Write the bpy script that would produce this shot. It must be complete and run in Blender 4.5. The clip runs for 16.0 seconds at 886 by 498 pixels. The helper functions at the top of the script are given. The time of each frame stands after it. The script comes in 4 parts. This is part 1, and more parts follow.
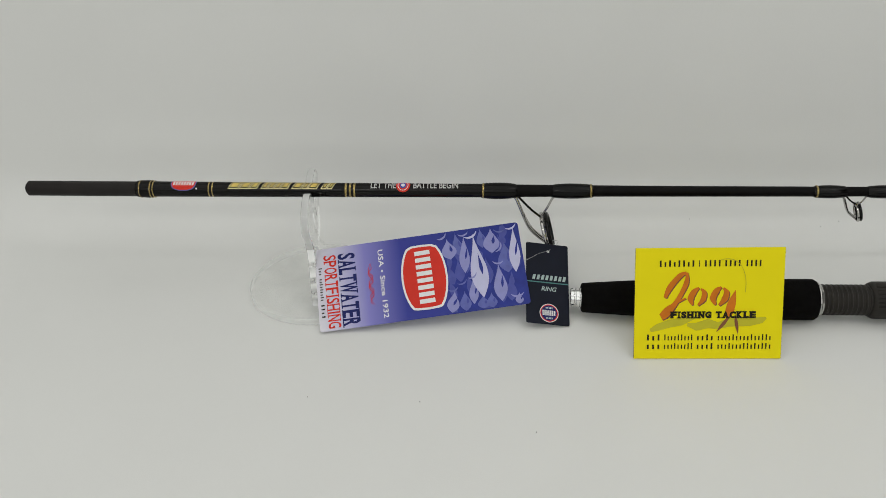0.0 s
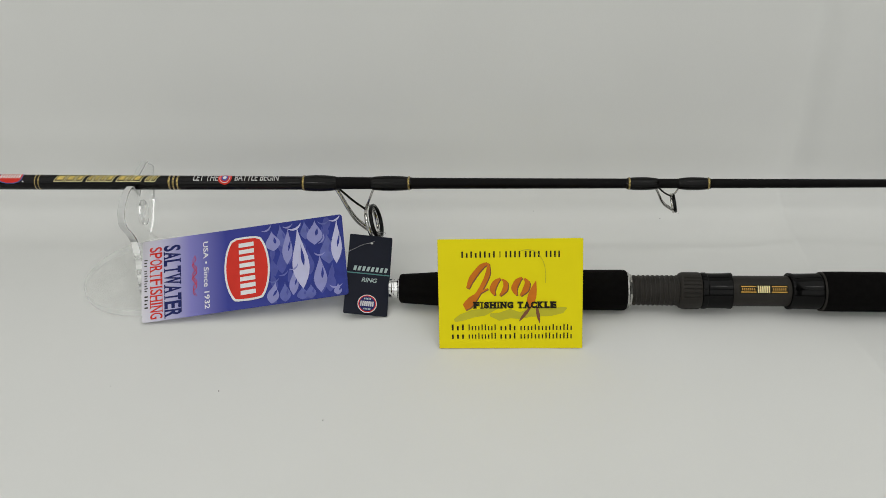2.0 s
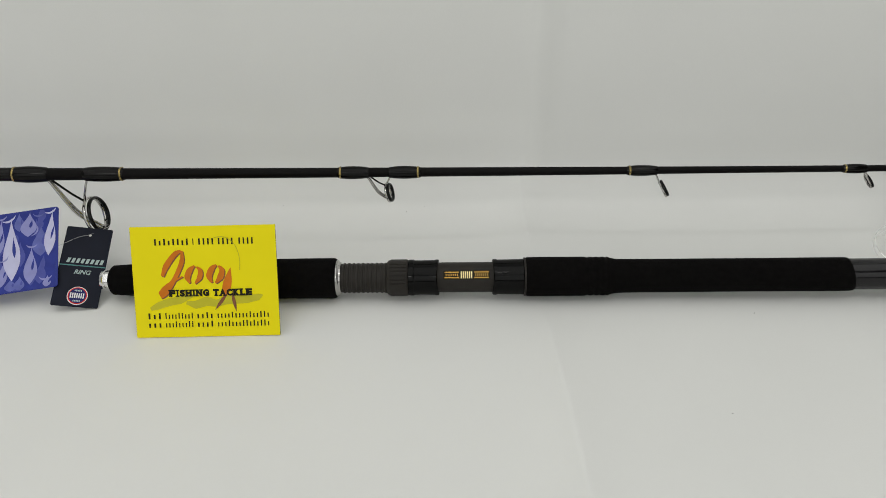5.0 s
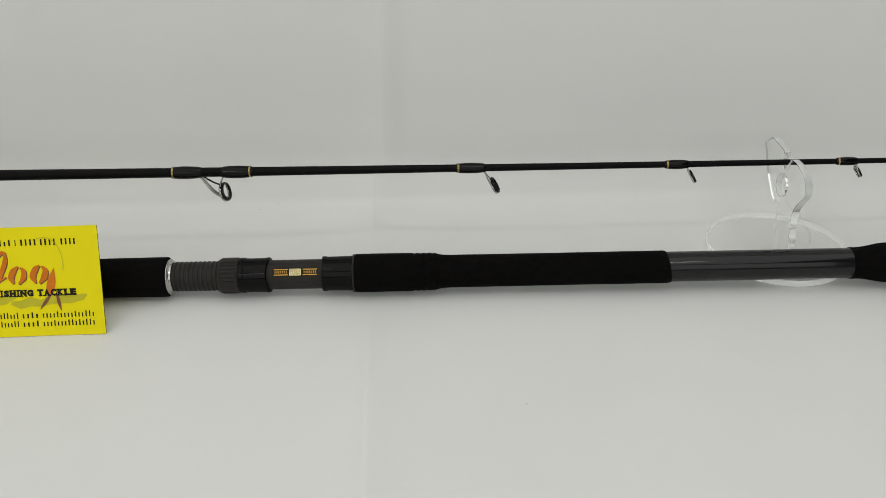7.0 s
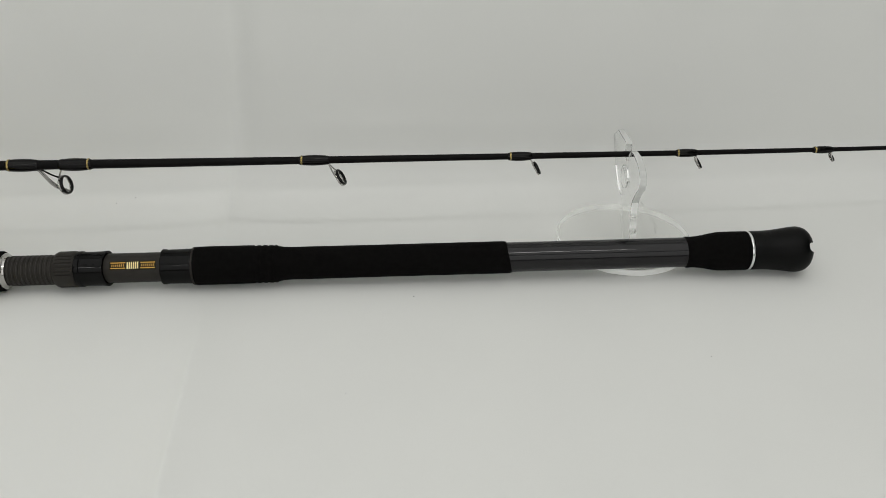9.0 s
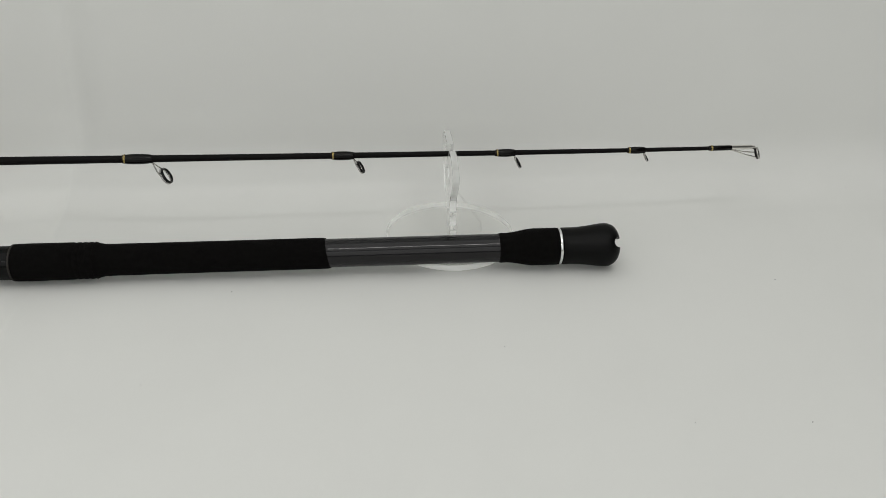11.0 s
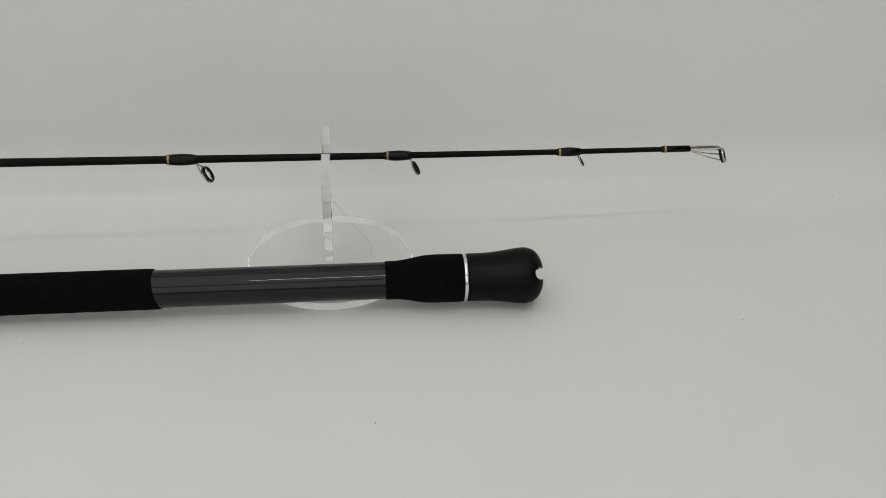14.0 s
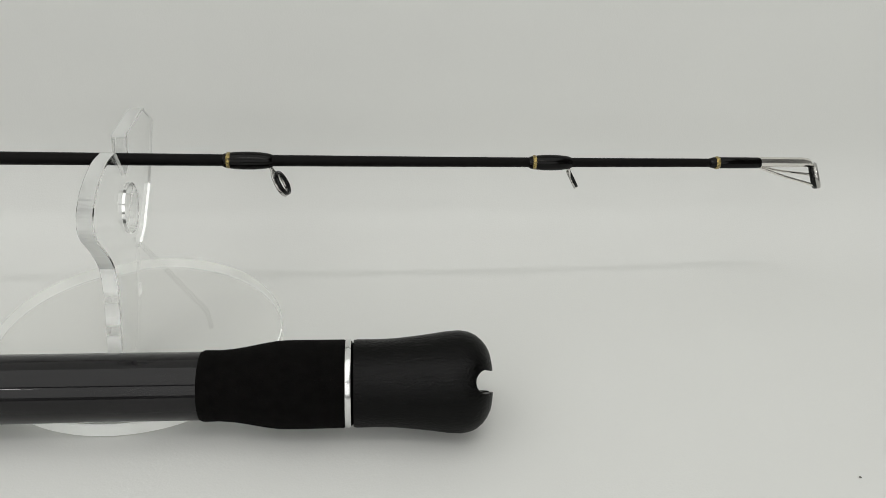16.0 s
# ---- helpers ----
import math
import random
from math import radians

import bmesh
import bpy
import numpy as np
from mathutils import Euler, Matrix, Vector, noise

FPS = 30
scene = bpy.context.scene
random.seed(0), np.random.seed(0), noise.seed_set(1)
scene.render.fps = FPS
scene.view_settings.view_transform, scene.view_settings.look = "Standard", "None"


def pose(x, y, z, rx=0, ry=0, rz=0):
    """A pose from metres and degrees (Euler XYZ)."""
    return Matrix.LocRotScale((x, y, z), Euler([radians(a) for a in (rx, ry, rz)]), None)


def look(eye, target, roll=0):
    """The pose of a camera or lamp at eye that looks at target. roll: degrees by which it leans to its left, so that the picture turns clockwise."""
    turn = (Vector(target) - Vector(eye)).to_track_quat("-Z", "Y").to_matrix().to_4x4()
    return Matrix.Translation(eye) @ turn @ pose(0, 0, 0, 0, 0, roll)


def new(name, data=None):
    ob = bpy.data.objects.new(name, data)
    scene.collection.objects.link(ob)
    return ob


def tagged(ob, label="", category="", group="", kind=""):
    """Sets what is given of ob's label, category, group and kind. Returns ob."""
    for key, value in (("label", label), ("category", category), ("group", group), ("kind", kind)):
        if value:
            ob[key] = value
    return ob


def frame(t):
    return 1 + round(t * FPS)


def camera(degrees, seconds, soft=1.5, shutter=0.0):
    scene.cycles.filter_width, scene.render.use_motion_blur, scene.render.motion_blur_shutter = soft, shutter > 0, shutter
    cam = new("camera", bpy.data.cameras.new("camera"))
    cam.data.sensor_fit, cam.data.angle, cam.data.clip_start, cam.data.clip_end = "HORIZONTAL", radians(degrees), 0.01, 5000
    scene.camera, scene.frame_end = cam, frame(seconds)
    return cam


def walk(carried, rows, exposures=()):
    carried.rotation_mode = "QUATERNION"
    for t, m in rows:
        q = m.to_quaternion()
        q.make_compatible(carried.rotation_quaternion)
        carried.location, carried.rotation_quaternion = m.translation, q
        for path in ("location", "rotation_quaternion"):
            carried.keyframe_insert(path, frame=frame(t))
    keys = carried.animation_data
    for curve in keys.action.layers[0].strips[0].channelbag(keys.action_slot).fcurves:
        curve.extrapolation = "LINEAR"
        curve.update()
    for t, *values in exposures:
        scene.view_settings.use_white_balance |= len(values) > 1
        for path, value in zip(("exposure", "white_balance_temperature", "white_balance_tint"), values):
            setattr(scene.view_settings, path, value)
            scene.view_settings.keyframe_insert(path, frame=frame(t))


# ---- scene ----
cam = camera(56.98, 16.0, soft=0.5)
PATH = [
    (0, (-0.0812, -0.4742, 0.3446), (-0.1625, 0.3746, -0.1779), -2.39),
    (0.5, (-0.0531, -0.4759, 0.3446), (-0.1342, 0.3750, -0.1744), -2.30),
    (1, (-0.0077, -0.4771, 0.3427), (-0.0863, 0.3734, -0.1773), -2.29),
    (1.5, (0.0231, -0.4768, 0.3419), (-0.0611, 0.3718, -0.1804), -2.54),
    (2, (0.0452, -0.4724, 0.3422), (-0.0346, 0.3729, -0.1860), -2.43),
    (2.5, (0.0720, -0.4692, 0.3388), (-0.0022, 0.3764, -0.1898), -2.21),
    (3, (0.0940, -0.4696, 0.3339), (0.0316, 0.3788, -0.1916), -1.86),
    (3.5, (0.1177, -0.4689, 0.3328), (0.0583, 0.3785, -0.1947), -1.81),
    (4, (0.1462, -0.4750, 0.3306), (0.1031, 0.3804, -0.1855), -1.34),
    (4.5, (0.1794, -0.4779, 0.3219), (0.1482, 0.3824, -0.1870), -1.14),
    (5, (0.2134, -0.4786, 0.3191), (0.1904, 0.3833, -0.1876), -1.05),
    (7.5, (0.3372, -0.4901, 0.3283), (0.3534, 0.3659, -0.1885), -0.48),
    (8, (0.3573, -0.4934, 0.3263), (0.3865, 0.3625, -0.1900), -0.14),
    (8.5, (0.3801, -0.4976, 0.3226), (0.4173, 0.3593, -0.1916), 0.02),
    (9, (0.4020, -0.4948, 0.3252), (0.4531, 0.3586, -0.1935), 0.46),
    (9.5, (0.4276, -0.4991, 0.3275), (0.4955, 0.3552, -0.1878), 1.13),
    (12, (0.5343, -0.5300, 0.3370), (0.6455, 0.3165, -0.1837), 2.26),
    (12.5, (0.5389, -0.5263, 0.3373), (0.6541, 0.3154, -0.1903), 2.52),
    (13, (0.5393, -0.4830, 0.3302), (0.6550, 0.3606, -0.1942), 2.47),
    (13.5, (0.5621, -0.4361, 0.3036), (0.6813, 0.4043, -0.2251), 2.71),
    (14, (0.5848, -0.3926, 0.2856), (0.7027, 0.4468, -0.2449), 2.59),
    (14.5, (0.6094, -0.3339, 0.2563), (0.7207, 0.5065, -0.2741), 2.86),
    (15, (0.6248, -0.2870, 0.2307), (0.7281, 0.5569, -0.2958), 3.09),
    (15.5, (0.6435, -0.2445, 0.2051), (0.7396, 0.6065, -0.3112), 3.18),
    (16, (0.6584, -0.2067, 0.1892), (0.7527, 0.6515, -0.3154), 3.29),
]
walk(cam, [(t, look(eye, target, roll)) for t, eye, target, roll in PATH],
     [(0, 0.02), (3, 0.02), (4.5, 0.10), (9, 0.09), (12, 0.01), (13, -0.05), (14.5, 0.02), (15.3, 0.2), (16, 0.29)])

# ---- room and light ----
world = bpy.data.worlds.new("room_air")
scene.world = world
world.use_nodes = True
world.node_tree.nodes["Background"].inputs[0].default_value = (0.8, 0.85, 0.9, 1)
world.node_tree.nodes["Background"].inputs[1].default_value = 0.05
scene.view_settings.exposure = 0.0


def area(name, loc, target, sx, sy, watts, colour):
    lamp = bpy.data.lights.new(name, "AREA")
    lamp.shape, lamp.size, lamp.size_y, lamp.energy, lamp.color = "RECTANGLE", sx, sy, watts, colour
    ob = new(name, lamp)
    ob.matrix_world = look(loc, target)
    return ob


area("ceiling_panel", (-0.25, -0.6, 2.2), (-0.25, -0.6, 0.0), 4.0, 3.2, 34.5, (0.992, 0.995, 0.965))
# unseen fill added in front to brighten the backdrop and soften the handle's shadow
area("front_panel", (-0.1, -2.1, 1.0), (-0.1, 0.0, 0.0), 3.6, 1.3, 11.7, (0.992, 0.995, 0.972))
area("tube_lamp", (0.66, -0.74, 1.55), (0.64, 0.0, 0.0), 0.72, 0.04, 1.8, (1.0, 0.99, 0.96))
area("far_tube_lamp", (-0.45, -1.35, 1.12), (-0.2, 0.0, 0.0), 0.6, 0.04, 1.1, (1.0, 0.99, 0.96))


# ---- materials ----
def material(name, colour, rough=0.5, metal=0.0, vary=0.1, scale=40.0, bump=0.0, bump_scale=400.0, coat=0.0, sheen=0.0, spec=0.5, coat_ior=1.5):
    m = bpy.data.materials.new(name)
    m.use_nodes = True
    nt = m.node_tree
    b = nt.nodes["Principled BSDF"]
    b.inputs["Roughness"].default_value, b.inputs["Metallic"].default_value = rough, metal
    b.inputs["Coat Weight"].default_value, b.inputs["Coat Roughness"].default_value = coat, 0.04
    b.inputs["Coat IOR"].default_value = coat_ior
    b.inputs["Sheen Weight"].default_value, b.inputs["Specular IOR Level"].default_value = sheen, spec
    tc = nt.nodes.new("ShaderNodeTexCoord")
    n1 = nt.nodes.new("ShaderNodeTexNoise")
    n1.inputs["Scale"].default_value, n1.inputs["Detail"].default_value = scale, 4
    nt.links.new(tc.outputs["Object"], n1.inputs["Vector"])
    ramp = nt.nodes.new("ShaderNodeValToRGB")
    ramp.color_ramp.elements[0].position, ramp.color_ramp.elements[1].position = 0.3, 0.7
    ramp.color_ramp.elements[0].color = (*[c * (1 - vary) for c in colour], 1)
    ramp.color_ramp.elements[1].color = (*[min(1, c * (1 + vary)) for c in colour], 1)
    nt.links.new(n1.outputs["Fac"], ramp.inputs[0])
    nt.links.new(ramp.outputs[0], b.inputs["Base Color"])
    n2 = nt.nodes.new("ShaderNodeTexNoise")
    n2.inputs["Scale"].default_value, n2.inputs["Detail"].default_value = bump_scale, 5
    nt.links.new(tc.outputs["Object"], n2.inputs["Vector"])
    mr = nt.nodes.new("ShaderNodeMapRange")
    mr.inputs["To Min"].default_value, mr.inputs["To Max"].default_value = max(0, rough - 0.08), min(1, rough + 0.08)
    nt.links.new(n2.outputs["Fac"], mr.inputs["Value"])
    nt.links.new(mr.outputs[0], b.inputs["Roughness"])
    if bump:
        bp = nt.nodes.new("ShaderNodeBump")
        bp.inputs["Strength"].default_value, bp.inputs["Distance"].default_value = bump, 0.0006
        nt.links.new(n2.outputs["Fac"], bp.inputs["Height"])
        nt.links.new(bp.outputs[0], b.inputs["Normal"])
        nt.links.new(bp.outputs[0], b.inputs["Coat Normal"])
    return m


def sheet_plastic(name, clear, haze, rough, streak=0, shine=0.012, graze=0.5, glow=0.5, least=0.6):
    """Clear plastic: lets light straight through, shines by Fresnel, and scatters by its haze (sawn edges, scuffs).
    glow above 0.5 paints in extra brightness.
    """
    m = bpy.data.materials.new(name)
    m.use_nodes = True
    nt = m.node_tree
    nt.nodes.remove(nt.nodes["Principled BSDF"])
    out = nt.nodes["Material Output"]
    thru, gloss, white = nt.nodes.new("ShaderNodeBsdfTransparent"), nt.nodes.new("ShaderNodeBsdfGlossy"), nt.nodes.new("ShaderNodeBsdfTranslucent")
    dif, soft = nt.nodes.new("ShaderNodeBsdfDiffuse"), nt.nodes.new("ShaderNodeAddShader")
    thru.inputs[0].default_value = (clear, clear, clear * 0.998, 1)
    gloss.inputs["Roughness"].default_value = rough
    white.inputs[0].default_value = dif.inputs[0].default_value = (glow * 0.99, glow, glow * 0.99, 1)
    nt.links.new(white.outputs[0], soft.inputs[0])
    nt.links.new(dif.outputs[0], soft.inputs[1])
    mix1, mix2, face = nt.nodes.new("ShaderNodeMixShader"), nt.nodes.new("ShaderNodeMixShader"), nt.nodes.new("ShaderNodeLayerWeight")
    face.inputs["Blend"].default_value = 0.5
    steep, fres = nt.nodes.new("ShaderNodeMath"), nt.nodes.new("ShaderNodeMath")
    steep.operation, fres.operation = "POWER", "MULTIPLY_ADD"
    steep.inputs[1].default_value, fres.inputs[1].default_value, fres.inputs[2].default_value = 4.0, graze, shine
    nt.links.new(face.outputs["Facing"], steep.inputs[0])
    nt.links.new(steep.outputs[0], fres.inputs[0])
    tc, n = nt.nodes.new("ShaderNodeTexCoord"), nt.nodes.new("ShaderNodeTexNoise")
    mp, mr = nt.nodes.new("ShaderNodeMapping"), nt.nodes.new("ShaderNodeMapRange")
    mp.inputs["Scale"].default_value = (1, 1, 0.05) if streak else (1, 1, 1)
    n.inputs["Scale"].default_value, n.inputs["Detail"].default_value = streak or 60, 0 if streak else 3
    mr.inputs["From Min"].default_value, mr.inputs["From Max"].default_value = 0.3, 0.7
    mr.inputs["To Min"].default_value, mr.inputs["To Max"].default_value = haze * least, haze * (2 - least)
    nt.links.new(tc.outputs["Object"], mp.inputs[0])
    nt.links.new(mp.outputs[0], n.inputs["Vector"])
    nt.links.new(n.outputs["Fac"], mr.inputs["Value"])
    nt.links.new(mr.outputs[0], mix1.inputs[0])
    nt.links.new(thru.outputs[0], mix1.inputs[1])
    nt.links.new(soft.outputs[0], mix1.inputs[2])
    nt.links.new(fres.outputs[0], mix2.inputs[0])
    nt.links.new(mix1.outputs[0], mix2.inputs[1])
    nt.links.new(gloss.outputs[0], mix2.inputs[2])
    nt.links.new(mix2.outputs[0], out.inputs[0])
    return m


def acrylic(name, rough, ridges=0.0, scale=(1, 1, 1), haze=0.0):
    """Solid clear acrylic; ridges give the saw marks of a cut edge."""
    m = bpy.data.materials.new(name)
    m.use_nodes = True
    nt = m.node_tree
    b = nt.nodes["Principled BSDF"]
    b.inputs["Base Color"].default_value = (0.985, 0.99, 0.985, 1)
    b.inputs["Transmission Weight"].default_value, b.inputs["IOR"].default_value, b.inputs["Roughness"].default_value = 1.0, 1.49, rough
    if ridges:
        tc, mp, n, bp = nt.nodes.new("ShaderNodeTexCoord"), nt.nodes.new("ShaderNodeMapping"), nt.nodes.new("ShaderNodeTexNoise"), nt.nodes.new("ShaderNodeBump")
        mp.inputs["Scale"].default_value = scale
        n.inputs["Scale"].default_value, n.inputs["Detail"].default_value = 1.0, 3
        bp.inputs["Strength"].default_value, bp.inputs["Distance"].default_value = ridges, 0.0004
        nt.links.new(tc.outputs["Object"], mp.inputs[0])
        nt.links.new(mp.outputs[0], n.inputs["Vector"])
        nt.links.new(n.outputs["Fac"], bp.inputs["Height"])
        nt.links.new(bp.outputs[0], b.inputs["Normal"])
    if haze:
        mix, dif, thru, both = nt.nodes.new("ShaderNodeMixShader"), nt.nodes.new("ShaderNodeBsdfDiffuse"), nt.nodes.new("ShaderNodeBsdfTranslucent"), nt.nodes.new("ShaderNodeAddShader")
        dif.inputs[0].default_value = thru.inputs[0].default_value = (0.5, 0.505, 0.5, 1)
        mix.inputs[0].default_value = haze
        nt.links.new(dif.outputs[0], both.inputs[0])
        nt.links.new(thru.outputs[0], both.inputs[1])
        nt.links.new(b.outputs[0], mix.inputs[1])
        nt.links.new(both.outputs[0], mix.inputs[2])
        nt.links.new(mix.outputs[0], nt.nodes["Material Output"].inputs[0])
    return m


def graded(name, stops, rough):
    """Printed card whose ink runs from one colour to the next along its length."""
    m = bpy.data.materials.new(name)
    m.use_nodes = True
    nt = m.node_tree
    b = nt.nodes["Principled BSDF"]
    b.inputs["Roughness"].default_value = rough
    b.inputs["Specular IOR Level"].default_value, b.inputs["Coat Weight"].default_value, b.inputs["Coat Roughness"].default_value = 0.2, 0.1, 0.25
    tc = nt.nodes.new("ShaderNodeTexCoord")
    sep = nt.nodes.new("ShaderNodeSeparateXYZ")
    nt.links.new(tc.outputs["Generated"], sep.inputs[0])
    ramp = nt.nodes.new("ShaderNodeValToRGB")
    while len(ramp.color_ramp.elements) < len(stops):
        ramp.color_ramp.elements.new(0.5)
    for e, (p, c) in zip(ramp.color_ramp.elements, stops):
        e.position, e.color = p, (*c, 1)
    nt.links.new(sep.outputs["X"], ramp.inputs[0])
    nt.links.new(ramp.outputs[0], b.inputs["Base Color"])
    return m


CLOTH = material("white_cloth", (0.76, 0.765, 0.745), 0.9, 0, 0.012, 9, 0.12, 1500, sheen=0.05)
PLASTER = material("grey_plaster", (0.42, 0.42, 0.415), 0.9, 0, 0.04, 3, 0.1, 60)
FOAM = material("black_foam", (0.0036, 0.0033, 0.0032), 0.95, 0, 0.3, 300, 0.5, 2600, spec=0.06)
RUBBER = material("black_rubber", (0.0012, 0.0012, 0.0012), 0.4, 0, 0.2, 200, 0.6, 1200, coat=0.28, spec=0.0)
BLANK = material("matte_blank", (0.0035, 0.003, 0.003), 0.5, 0, 0.12, 60, 0.08, 900, spec=0.09)
BUTT_BLANK = material("matte_butt", (0.017, 0.0145, 0.0135), 0.6, 0, 0.12, 60, 0.08, 900, spec=0.2)
BLANK_GLOSS = material("gloss_blank", (0.003, 0.0026, 0.0026), 0.3, 0, 0.1, 60, 0.0, 900, coat=0.35, spec=0.02)
GUNMETAL = material("gunmetal_gloss", (0.0045, 0.004, 0.005), 0.4, 0.2, 0.25, 25, 0.06, 220, coat=0.7, coat_ior=1.5, spec=0.05)
FOIL = material("gold_foil", (0.72, 0.54, 0.14), 0.4, 0.5, 0.3, 700, 0.0, 600)
PALE_FOIL = material("pale_gold_foil", (0.85, 0.72, 0.36), 0.4, 0.3, 0.2, 700, 0.0, 600)
FOIL_ORANGE = material("orange_gold_foil", (0.62, 0.34, 0.05), 0.45, 0.3, 0.2, 700, 0.0, 600)
EPOXY = material("black_epoxy", (0.002, 0.0017, 0.0016), 0.3, 0, 0.2, 90, 0.0, 350, coat=0.38, spec=0.0)
GOLD = material("gold_thread", (0.36, 0.27, 0.085), 0.25, 0.85, 0.75, 900, 0.4, 3000, coat=0.6)
CHROME = material("dark_chrome", (0.5, 0.49, 0.47), 0.08, 1.0, 0.12, 200, 0.0, 800)
PALE_CHROME = material("pale_chrome", (0.8, 0.78, 0.74), 0.12, 1.0, 0.06, 200, 0.0, 800)
SILVER = material("polished_silver", (0.82, 0.82, 0.82), 0.16, 1.0, 0.06, 150, 0.0, 600)
INSERT = material("black_ceramic", (0.004, 0.0038, 0.0036), 0.15, 0, 0.1, 200, 0.0, 500, coat=0.15, spec=0.15)
SEAT = material("grey_brown_nylon", (0.022, 0.0195, 0.0165), 0.55, 0, 0.12, 120, 0.2, 1500, spec=0.22)
SEAT_GLOSS = material("black_gloss_plastic", (0.002, 0.002, 0.002), 0.3, 0, 0.1, 90, 0.0, 500, coat=0.3, spec=0.0)
YELLOW = material("yellow_print", (0.86, 0.74, 0.004), 0.55, 0, 0.02, 30, 0.06, 900, spec=0.15)
CARD_EDGE = material("dark_cut_edge", (0.02, 0.018, 0.012), 0.8, 0, 0.1, 200)
INK = material("black_ink", (0.015, 0.014, 0.006), 0.5, 0, 0.1, 200, spec=0.15)
ORANGE = material("orange_ink", (0.62, 0.17, 0.012), 0.5, 0, 0.12, 90, spec=0.15)
BROWN = material("brown_ink", (0.2, 0.065, 0.02), 0.5, 0, 0.12, 90)
OLIVE = material("olive_ink", (0.55, 0.5, 0.03), 0.5, 0, 0.06, 90, spec=0.15)
NAVY = material("navy_card", (0.006, 0.008, 0.018), 0.45, 0, 0.15, 60, 0.05, 900, spec=0.15)
NAVY_INK = material("navy_ink", (0.015, 0.02, 0.12), 0.5, 0, 0.1, 90, spec=0.15)
TEAL = material("teal_ink", (0.05, 0.2, 0.2), 0.45, 0, 0.2, 90)
PALE = material("pale_ink", (0.5, 0.62, 0.62), 0.5, 0, 0.05, 90)
WORN_TEAL = material("grey_teal_ink", (0.36, 0.46, 0.45), 0.5, 0, 0.1, 400)
WHITE = material("white_ink", (0.8, 0.8, 0.8), 0.5, 0, 0.03, 90)
GREY_INK = material("worn_white_ink", (0.5, 0.5, 0.49), 0.5, 0, 0.25, 900)
RED = material("red_ink", (0.66, 0.03, 0.016), 0.45, 0, 0.06, 90, spec=0.2)
BLUE = material("blue_ink", (0.035, 0.06, 0.33), 0.45, 0, 0.1, 90)
LILAC = material("lilac_ink", (0.25, 0.26, 0.55), 0.45, 0, 0.06, 200)
MID_LILAC = material("mid_lilac_ink", (0.12, 0.14, 0.42), 0.45, 0, 0.12, 200, spec=0.2)
PALE_LILAC = material("pale_lilac_ink", (0.53, 0.53, 0.74), 0.45, 0, 0.04, 200, spec=0.2)
DARK_LILAC = material("dark_lilac_ink", (0.075, 0.09, 0.35), 0.45, 0, 0.1, 200, spec=0.2)
DEEP = material("deep_blue_ink", (0.026, 0.04, 0.26), 0.45, 0, 0.12, 150, spec=0.2)
LINT = material("dark_lint", (0.08, 0.072, 0.065), 0.9, 0, 0.3, 900)
LINE = sheet_plastic("clear_line", 0.9, 0.45, 0.2)
CLEAR = acrylic("clear_acrylic", 0.0)
SHEET = sheet_plastic("clear_acrylic_sheet", 0.998, 0.0, 0.02, 0, 0.012, 0.2)
# rims whitened by haze and glow in place of light piped through the disc
RIM = sheet_plastic("piped_light_rim", 1.0, 0.75, 0.12, 0, 0.1, 0.5, 0.86, 0.9)
RIM_SHINE = sheet_plastic("painted_sheen_rim", 1.0, 0.32, 0.1, 60, 0.06, 0.3, 0.7, 0.92)
# streaks of strong white haze painted as glints along the edge
RIM_GLINT = sheet_plastic("painted_glint_edge", 1.0, 0.5, 0.1, 260, 0.06, 0.4, 0.8, 0.2)
HAZY = sheet_plastic("scuffed_acrylic", 0.985, 0.14, 0.25, 0, 0.012, 0.2, 0.56)
SCUFFED = sheet_plastic("scuffed_acrylic_rim", 0.97, 0.4, 0.2, 0, 0.03, 0.3, 0.54, 0.92)
SAWN = acrylic("sawn_acrylic_edge", 0.03, 0.8, (90, 1300, 40), 0.6)
FROST = acrylic("frosted_acrylic_edge", 0.1, 0.2, (300, 300, 300), 0.55)
FIN = sheet_plastic("thin_acrylic", 0.99, 0.03, 0.05, 0, 0.012, 0.2)
TAG_PRINT = graded("tag_print", [(0.0, (0.72, 0.7, 0.76)), (0.1, (0.6, 0.58, 0.74)), (0.24, (0.23, 0.22, 0.56)),
                                 (0.42, (0.034, 0.043, 0.29)), (1.0, (0.027, 0.04, 0.26))], 0.45)


# ---- mesh helpers ----
def finish(ob, angle=38):
    for p in ob.data.polygons:
        p.use_smooth = True
    ob.data.set_sharp_from_angle(angle=radians(angle))
    return ob


def part(name, bm, mat, parent=None, label="", m=None, angle=38):
    bmesh.ops.recalc_face_normals(bm, faces=bm.faces)
    me = bpy.data.meshes.new(name)
    bm.to_mesh(me)
    bm.free()
    me.materials.append(mat)
    ob = new(name, me)
    if parent:
        ob.parent = parent
    if m is not None:
        ob.matrix_local = m
    finish(ob, angle)
    return tagged(ob, label)


def thing(name, m, label, category, group=""):
    ob = new(name)
    ob.empty_display_size = 0.01
    ob.matrix_world = m
    return tagged(ob, label, category, group)


